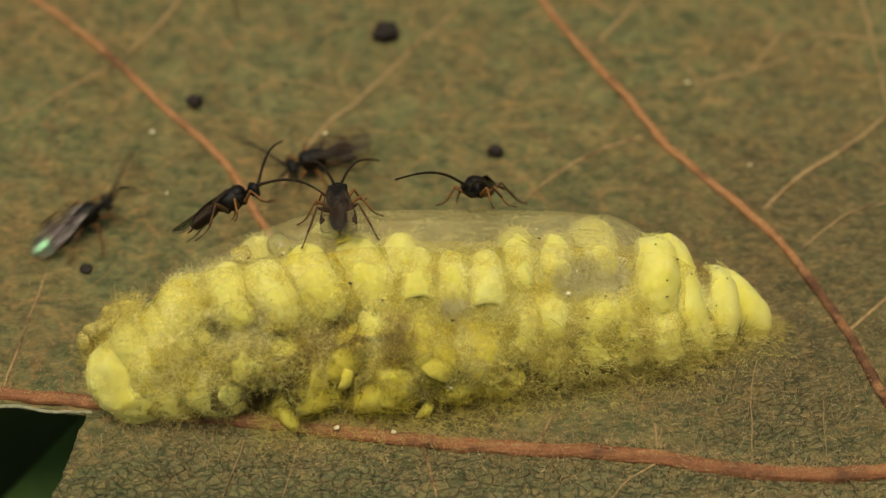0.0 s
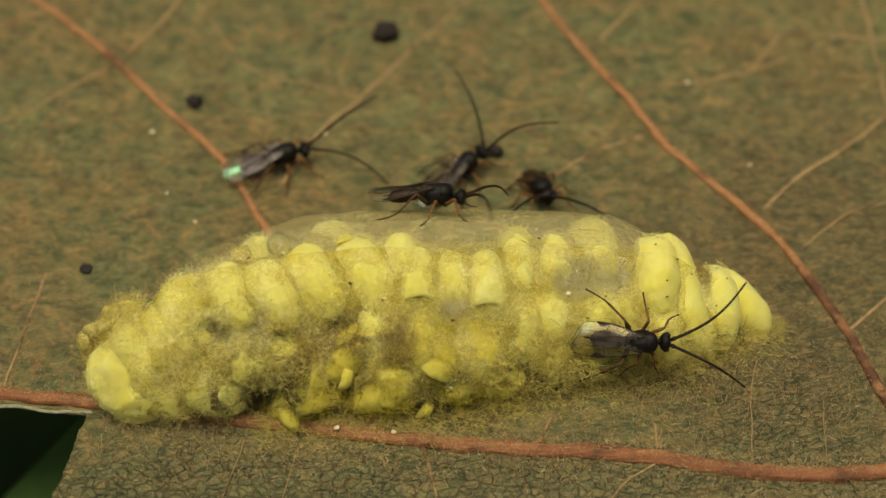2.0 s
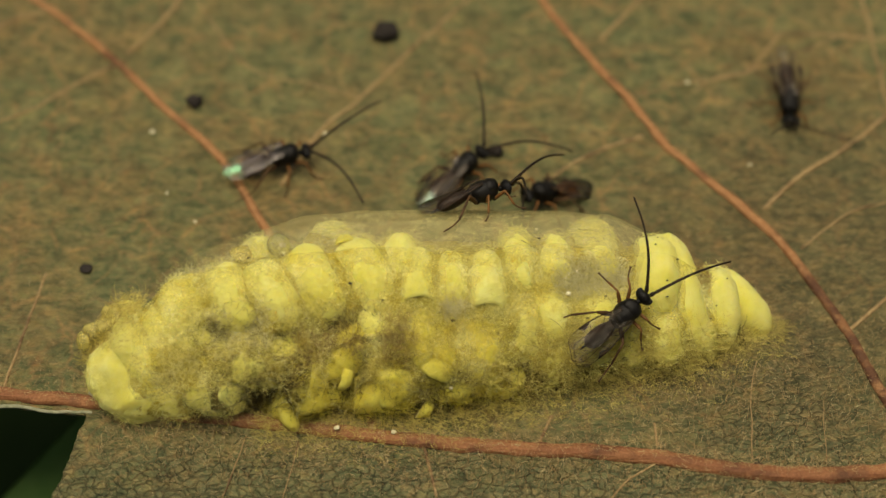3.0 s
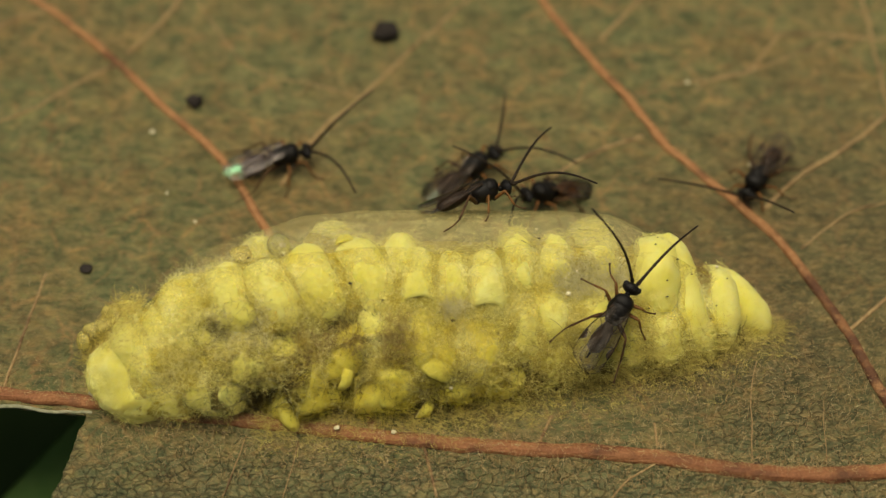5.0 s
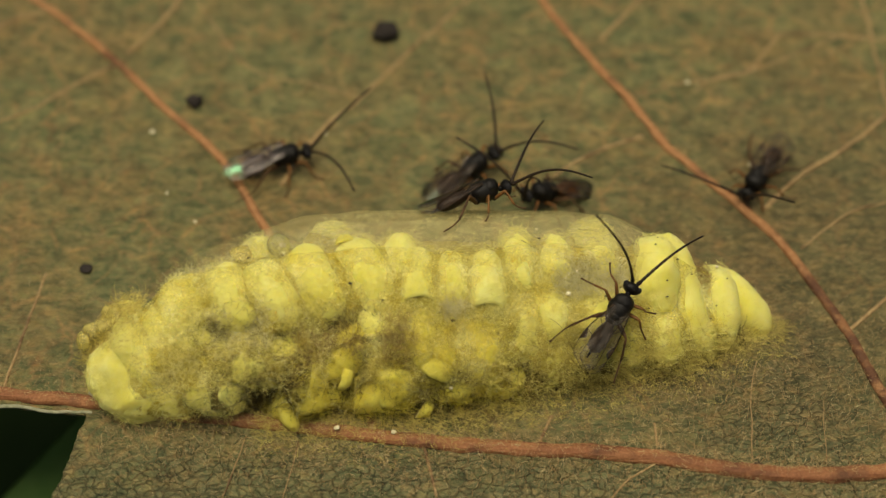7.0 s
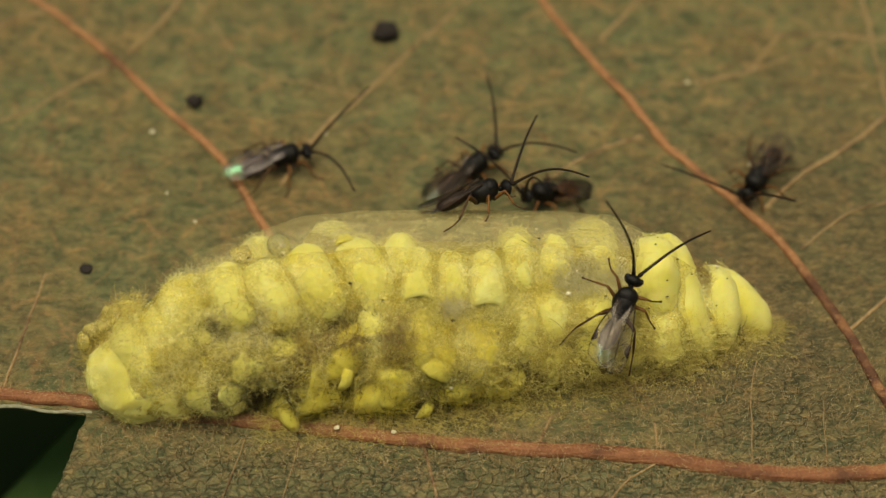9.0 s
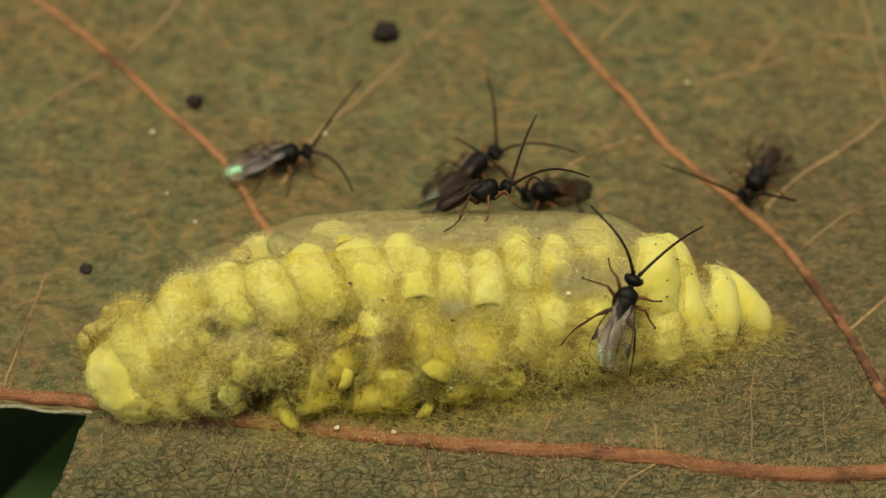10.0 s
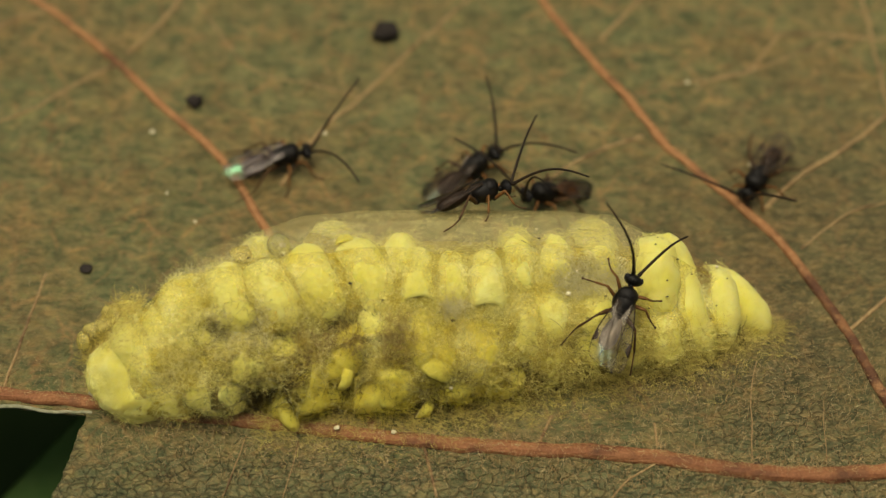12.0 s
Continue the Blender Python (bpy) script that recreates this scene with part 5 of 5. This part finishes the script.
WASP_PATHS["C"] = [
    (0, -4.59, 3.63, 0.00, -0, 3, -155),
    (0.1, -4.96, 3.66, 0.00, 0, 4, -164),
    (0.2, -5.34, 3.70, 0.00, 0, 3, -171),
    (0.4, -5.38, 3.99, 0.00, 0, 0, -176),
    (0.5, -5.34, 4.52, -0.00, 0, 1, 161),
    (0.6, -5.27, 5.01, 0.00, 0, -1, 143),
    (0.7, -5.14, 5.36, 0.00, 0, -5, 140),
    (0.8, -5.02, 5.61, 0.00, 0, -7, 139),
    (0.9, -4.82, 5.65, 0.00, 0, -8, 131),
    (1, -4.57, 5.55, 0.00, 0, -4, 119),
    (1.1, -3.85, 6.55, 0.00, 0, -8, 82),
    (1.2, -3.72, 7.84, 0.00, -0, -6, 79),
    (1.3, -2.47, 9.26, 0.00, 0, -20, 40),
    (1.4, -1.62, 9.84, 0.00, 0, -15, 36),
    (1.5, -1.23, 9.90, 0.00, 0, -17, 33),
    (1.6, 0.94, 10.77, 0.00, 0, -12, 20),
    (1.7, 2.32, 11.43, 0.00, -0, -9, 16),
    (1.8, 3.71, 11.94, 0.00, -0, -8, 14),
    (2, 6.50, 14.04, 0.00, -0, -8, 11),
    (2.3, 10.05, 15.78, 0.00, -0, 0, -7),
    (2.5, 11.67, 15.62, 0.00, -0, 11, -48),
    (2.6, 12.22, 14.34, 0.00, 0, 17, -71),
    (2.7, 12.33, 13.08, 0.00, 0, 27, -79),
    (2.8, 12.32, 11.43, 0.00, 0, 25, -84),
    (2.9, 12.41, 8.93, 0.00, 0, 23, -83),
    (3, 12.51, 6.67, 0.00, 0, 20, -89),
    (3.1, 12.09, 5.20, 0.00, 0, 15, -95),
    (3.2, 11.76, 3.74, 0.00, 0, 15, -94),
    (4.8, 11.01, 2.78, 0.00, 0, 9, -123),
    (12, 11.01, 2.78, 0.00, -0, 9, -123),
]
FEELER_PATHS["C", "left"] = [
    (0, 58, 9), (0.2, 6, 49), (0.4, 84, 26), (0.6, 113, 19), (0.8, 91, 46), (1.2, 22, -21),
    (1.4, 10, -45), (1.5, 62, -28), (1.6, 15, -41), (1.8, 29, -19), (2.6, 29, 17), (2.8, 54, 41),
    (3, 57, 27), (3.1, 39, 45), (3.2, 42, 49), (4.8, 70, 39), (5, 68, 39), (5.5, 68, 39),
    (6.5, 72, 44), (12, 75, 44),
]
FEELER_PATHS["C", "right"] = [
    (0, -72, -14), (0.2, -122, -24), (0.4, -90, -30), (0.6, -28, -61), (0.8, -50, 0), (1.2, 3, -17),
    (1.4, -70, 19), (1.5, -74, 24), (1.6, -65, 12), (1.8, -57, 24), (2.6, -37, -7), (2.8, -32, -1),
    (3, -39, 54), (3.1, -41, 39), (3.2, -56, 47), (4.8, -68, 16), (5, -64, 16), (5.5, -64, 16),
    (6.5, -74, 18), (12, -74, 19),
]
WASP_PATHS["D"] = [
    (0, -3.34, -1.62, 3.59, -4, 23, 93),
    (1.2, -3.34, -1.62, 3.59, -4, 23, 93),
    (1.3, -3.30, -1.55, 3.56, -5, 23, 91),
    (1.4, -3.09, -1.17, 3.37, -11, 22, 81),
    (1.5, -2.30, -0.68, 3.13, -18, 23, 65),
    (1.6, -1.20, -0.66, 3.05, -31, 21, 43),
    (1.7, -0.52, -0.32, 2.99, -39, 8, 36),
    (1.8, 0.62, 3.02, 0.00, -0, -8, 25),
    (1.9, 0.80, 3.33, 0.00, -0, -11, 34),
    (2, 0.88, 3.45, 0.00, -0, -11, 38),
    (3.1, 0.89, 3.44, 0.00, 0, -12, 39),
    (3.2, 1.39, 3.38, 0.00, 0, -15, 26),
    (4.8, 1.29, 3.46, 0.00, -0, -16, 28),
    (12, 1.30, 3.46, 0.00, -0, -16, 28),
]
FEELER_PATHS["D", "left"] = [
    (0, 24, -6), (0.4, 35, 6), (0.8, 47, 16), (1.2, 32, -1), (1.4, -0, -15), (1.5, 19, -13),
    (1.6, 41, 18), (1.7, 68, 37), (1.8, 54, -12), (1.9, 81, -2), (2, 69, 21), (2.2, 65, 13),
    (2.4, 57, 11), (3.1, 53, 8), (3.2, 52, -11), (4.8, 63, -7), (5, 56, -11), (5.5, 56, -11),
    (6.5, 66, 13), (9.5, 65, 9), (12, 66, 9),
]
FEELER_PATHS["D", "right"] = [
    (0, -26, -9), (0.4, -29, -7), (0.8, -31, -8), (1.2, -31, -8), (1.4, -27, -26), (1.5, -20, -13),
    (1.6, -21, -38), (1.7, 22, -6), (1.8, -52, 22), (1.9, -91, 60), (2, -40, 26), (2.2, -39, 13),
    (2.4, -44, -4), (3.1, -43, -6), (3.2, -72, 20), (4.8, -52, 10), (5, -50, 3), (5.5, -50, 3),
    (6.5, -42, 8), (9.5, -45, 8), (12, -45, 8),
]
WASP_PATHS["E"] = [
    (0, 1.11, -0.37, 2.69, 15, -44, -112),
    (1.2, 1.11, -0.37, 2.69, 15, -44, -112),
    (1.3, 1.31, 0.33, 1.44, 25, -35, -110),
    (1.4, 1.13, -2.25, 3.77, -1, -22, -108),
    (1.5, 1.58, -3.78, 3.78, -10, -5, -89),
    (1.6, 3.23, -4.98, 2.96, 15, 48, -42),
    (1.7, 4.76, -5.60, 1.81, 42, 39, -25),
    (1.8, 5.93, -5.36, 1.72, 56, 19, -1),
    (1.9, 6.17, -5.24, 1.82, 55, 11, 2),
    (2, 6.25, -5.19, 1.86, 54, 6, 3),
    (2.2, 6.16, -5.17, 1.92, 53, 7, 6),
    (2.4, 6.05, -5.09, 2.05, 51, 5, 13),
    (2.5, 5.84, -4.95, 2.26, 46, -2, 24),
    (2.6, 5.59, -4.76, 2.51, 38, -16, 36),
    (2.8, 5.69, -4.71, 2.53, 38, -21, 36),
    (3.2, 5.70, -4.71, 2.53, 38, -22, 36),
    (4.8, 5.46, -4.67, 2.62, 30, -27, 54),
    (7.2, 5.47, -4.66, 2.63, 30, -27, 54),
    (8.8, 5.63, -4.49, 2.71, 25, -31, 62),
    (12, 5.64, -4.48, 2.71, 24, -31, 63),
]
FEELER_PATHS["E", "left"] = [
    (0, 33, -4), (0.4, 35, -4), (0.6, 41, 17), (0.8, 41, 11), (1, 41, 26), (1.2, 44, 19),
    (1.4, 28, 7), (1.5, 38, 7), (1.6, -13, -41), (1.7, 47, -16), (1.8, 20, -56), (2, 39, -5),
    (2.2, 49, 55), (2.4, 93, 4), (2.5, 81, 19), (2.6, 81, 36), (2.8, 58, -0), (3.1, 57, -1),
    (3.2, 58, 31), (4.8, 70, 34), (5.1, 67, 19), (5.5, 67, 19), (6.5, 72, 26), (8.8, 49, 44),
    (9.1, 55, 27), (9.5, 54, 25), (10, 63, 27), (10.5, 62, 38), (12, 54, 35),
]
FEELER_PATHS["E", "right"] = [
    (0, -35, 5), (0.4, -35, 5), (0.6, -34, 21), (0.8, -34, 21), (1, -31, 15), (1.2, -31, 16),
    (1.4, -28, -17), (1.5, -18, 30), (1.6, -83, 43), (1.7, 4, -42), (1.8, 13, -39), (2, -29, -6),
    (2.2, -21, -33), (2.4, -9, -27), (2.5, -12, -7), (2.6, -6, -7), (2.8, -19, -12), (3.1, -20, -10),
    (3.2, -11, -11), (4.8, -20, -16), (5.1, -16, -13), (5.5, -16, -14), (6.5, -20, -17), (8.8, -38, -8),
    (9.1, -35, -14), (9.5, -35, -15), (10, -32, -17), (10.5, -32, -12), (12, -34, -35),
]
WASP_PATHS["F"] = [
    (0, -9.82, 14.43, 0.00, 0, 18, -20),
    (0.1, -8.67, 13.25, 0.00, 0, 17, -18),
    (0.2, -7.65, 11.89, 0.00, 0, 15, -24),
    (0.3, -5.78, 10.44, 0.00, 0, 15, -33),
    (0.4, -4.05, 9.55, 0.00, 0, 10, -21),
    (0.5, -3.90, 9.70, 0.00, -0, 1, -0),
    (0.6, -3.80, 9.83, 0.00, -0, -4, 15),
    (0.8, -3.75, 9.85, 0.00, -0, -5, 15),
    (0.9, -3.51, 9.20, 0.00, 0, 5, -2),
    (1, -3.17, 8.76, 0.00, 0, 14, -17),
    (1.1, -3.08, 8.66, 0.00, 0, 16, -20),
    (1.2, -1.64, 6.79, 0.00, -0, 18, -66),
    (1.3, 0.45, 4.92, 0.00, -0, 17, -46),
    (1.4, 2.18, 4.56, 0.00, -0, 3, -18),
    (1.5, 2.85, 3.96, -0.00, 0, -1, -35),
    (1.6, 3.41, 2.44, -0.00, 0, -10, -64),
    (1.7, 3.52, 2.17, -0.00, 0, -20, -70),
    (1.8, 3.55, 2.08, -0.00, 0, -24, -71),
    (2, 3.50, 2.06, -0.00, 0, -25, -72),
    (2.1, 3.37, 2.01, -0.00, 0, -25, -117),
    (2.2, 3.33, 2.01, -0.00, -0, -17, -145),
    (2.4, 3.33, 2.01, -0.00, -0, -19, -149),
    (12, 3.32, 2.00, -0.00, -0, -19, -149),
]
FEELER_PATHS["F", "left"] = [
    (0, 71, -4), (0.3, 59, -22), (0.4, 65, -19), (0.6, 71, -26), (0.8, 63, -24), (1, 56, -3),
    (1.2, 17, 30), (1.4, 61, -18), (1.5, 51, -28), (1.6, 28, -1), (1.8, 21, 23), (2, 36, -13),
    (2.2, 38, 1), (2.4, 46, 15), (3.2, 51, 13), (5, 40, 15), (5.5, 51, 48), (6.5, 51, 48),
    (12, 54, 49),
]
FEELER_PATHS["F", "right"] = [
    (0, -51, 11), (0.3, -67, -3), (0.4, -38, 3), (0.6, -46, 33), (0.8, -39, 3), (1, -55, -22),
    (1.2, -32, 10), (1.4, -53, 10), (1.5, -67, 8), (1.6, -69, 13), (1.8, -15, 46), (2, -46, 11),
    (2.2, 10, 28), (2.4, 11, 28), (3.2, 25, 34), (5, -40, 20), (5.5, -40, 20), (6.5, -51, 20),
    (12, -54, 17),
]


def feeler_pose(side, yaw, pitch):
    return (Matrix.Translation(Vector((FEELER_BASE[0], FEELER_BASE[1] * side, FEELER_BASE[2])) * MM)
            @ Matrix.Rotation(radians(yaw), 4, "Z") @ Matrix.Rotation(radians(-pitch), 4, "Y"))


# how far a leg is turned at its hip while the wasp stands: fore, middle, hind leg of each side
STANCE = {"E": {("middle", 1): -25, ("fore", -1): -36}, "B": {("hind", -1): 14}, "F": {("hind", -1): 10}}


def gait_rows(leg, path, phase, key):
    """The leg swings at its hip while the body travels."""
    hip = leg.location.copy()
    side = 1 if hip.y > 0 else -1
    which = "fore" if hip.x > 0.15 * MM else "hind" if hip.x < -0.15 * MM else "middle"
    stand = Matrix.Translation(hip) @ Matrix.Rotation(radians(STANCE.get(key, {}).get((which, side), 0)), 4, "Z")
    rows = [(0.0, stand)]
    for a, b in zip(path, path[1:]):
        far = math.dist(a[1:4], b[1:4])
        span = b[0] - a[0]
        if far < 0.25 or span > 0.35:
            continue
        for t in (a[0], a[0] + span / 2):
            if t > rows[-1][0] + 0.03:
                swing = 17 * math.sin(2 * math.pi * 6.0 * t + phase)
                lift = 7 * max(0.0, math.cos(2 * math.pi * 6.0 * t + phase))
                rows.append((t, stand @ Matrix.Rotation(radians(swing), 4, "Z") @ Matrix.Rotation(radians(lift * side), 4, "X")))
    moved = rows[-1][0]
    if moved < 11.5:
        rows.append((moved + 0.15, stand))
    rows.append((12.0, stand))
    return rows


# the climbing wasp lifts its wings off its back in the second half: pitch and roll in degrees
WING_PATH = [(0.0, 0, 0), (7.2, 0, 0), (8.7, 19, 14), (12.0, 20, 14)]


def wing_pose(side, pitch, roll):
    base = Matrix.Translation(Vector((-0.05, 0.24 * side, 0.97)) * MM)
    return base @ Matrix.Rotation(radians(pitch), 4, "Y") @ Matrix.Rotation(radians(roll * side), 4, "X") @ base.inverted()


def motions():
    for key, wasp in WASPS.items():
        path = WASP_PATHS[key]
        walk(wasp, [(t, pose(x * MM, y * MM, z * MM, rx, ry, rz)) for t, x, y, z, rx, ry, rz in path])
        legs = 0
        for child in wasp.children:
            if child.name.startswith("antenna"):
                side = 1 if child.location.y > 0 else -1
                rows = FEELER_PATHS[key, "left" if side > 0 else "right"]
                walk(child, [(t, feeler_pose(side, yaw, pitch)) for t, yaw, pitch in rows])
            elif key == "E" and child.name.startswith("wing"):
                side = 1 if child.data.vertices[0].co.y > 0 else -1
                walk(child, [(t, wing_pose(side, pitch, roll if side < 0 else 0)) for t, pitch, roll in WING_PATH])
            elif child.name.startswith("leg"):
                legs += 1
                walk(child, gait_rows(child, path, legs * math.pi, key))


motions()
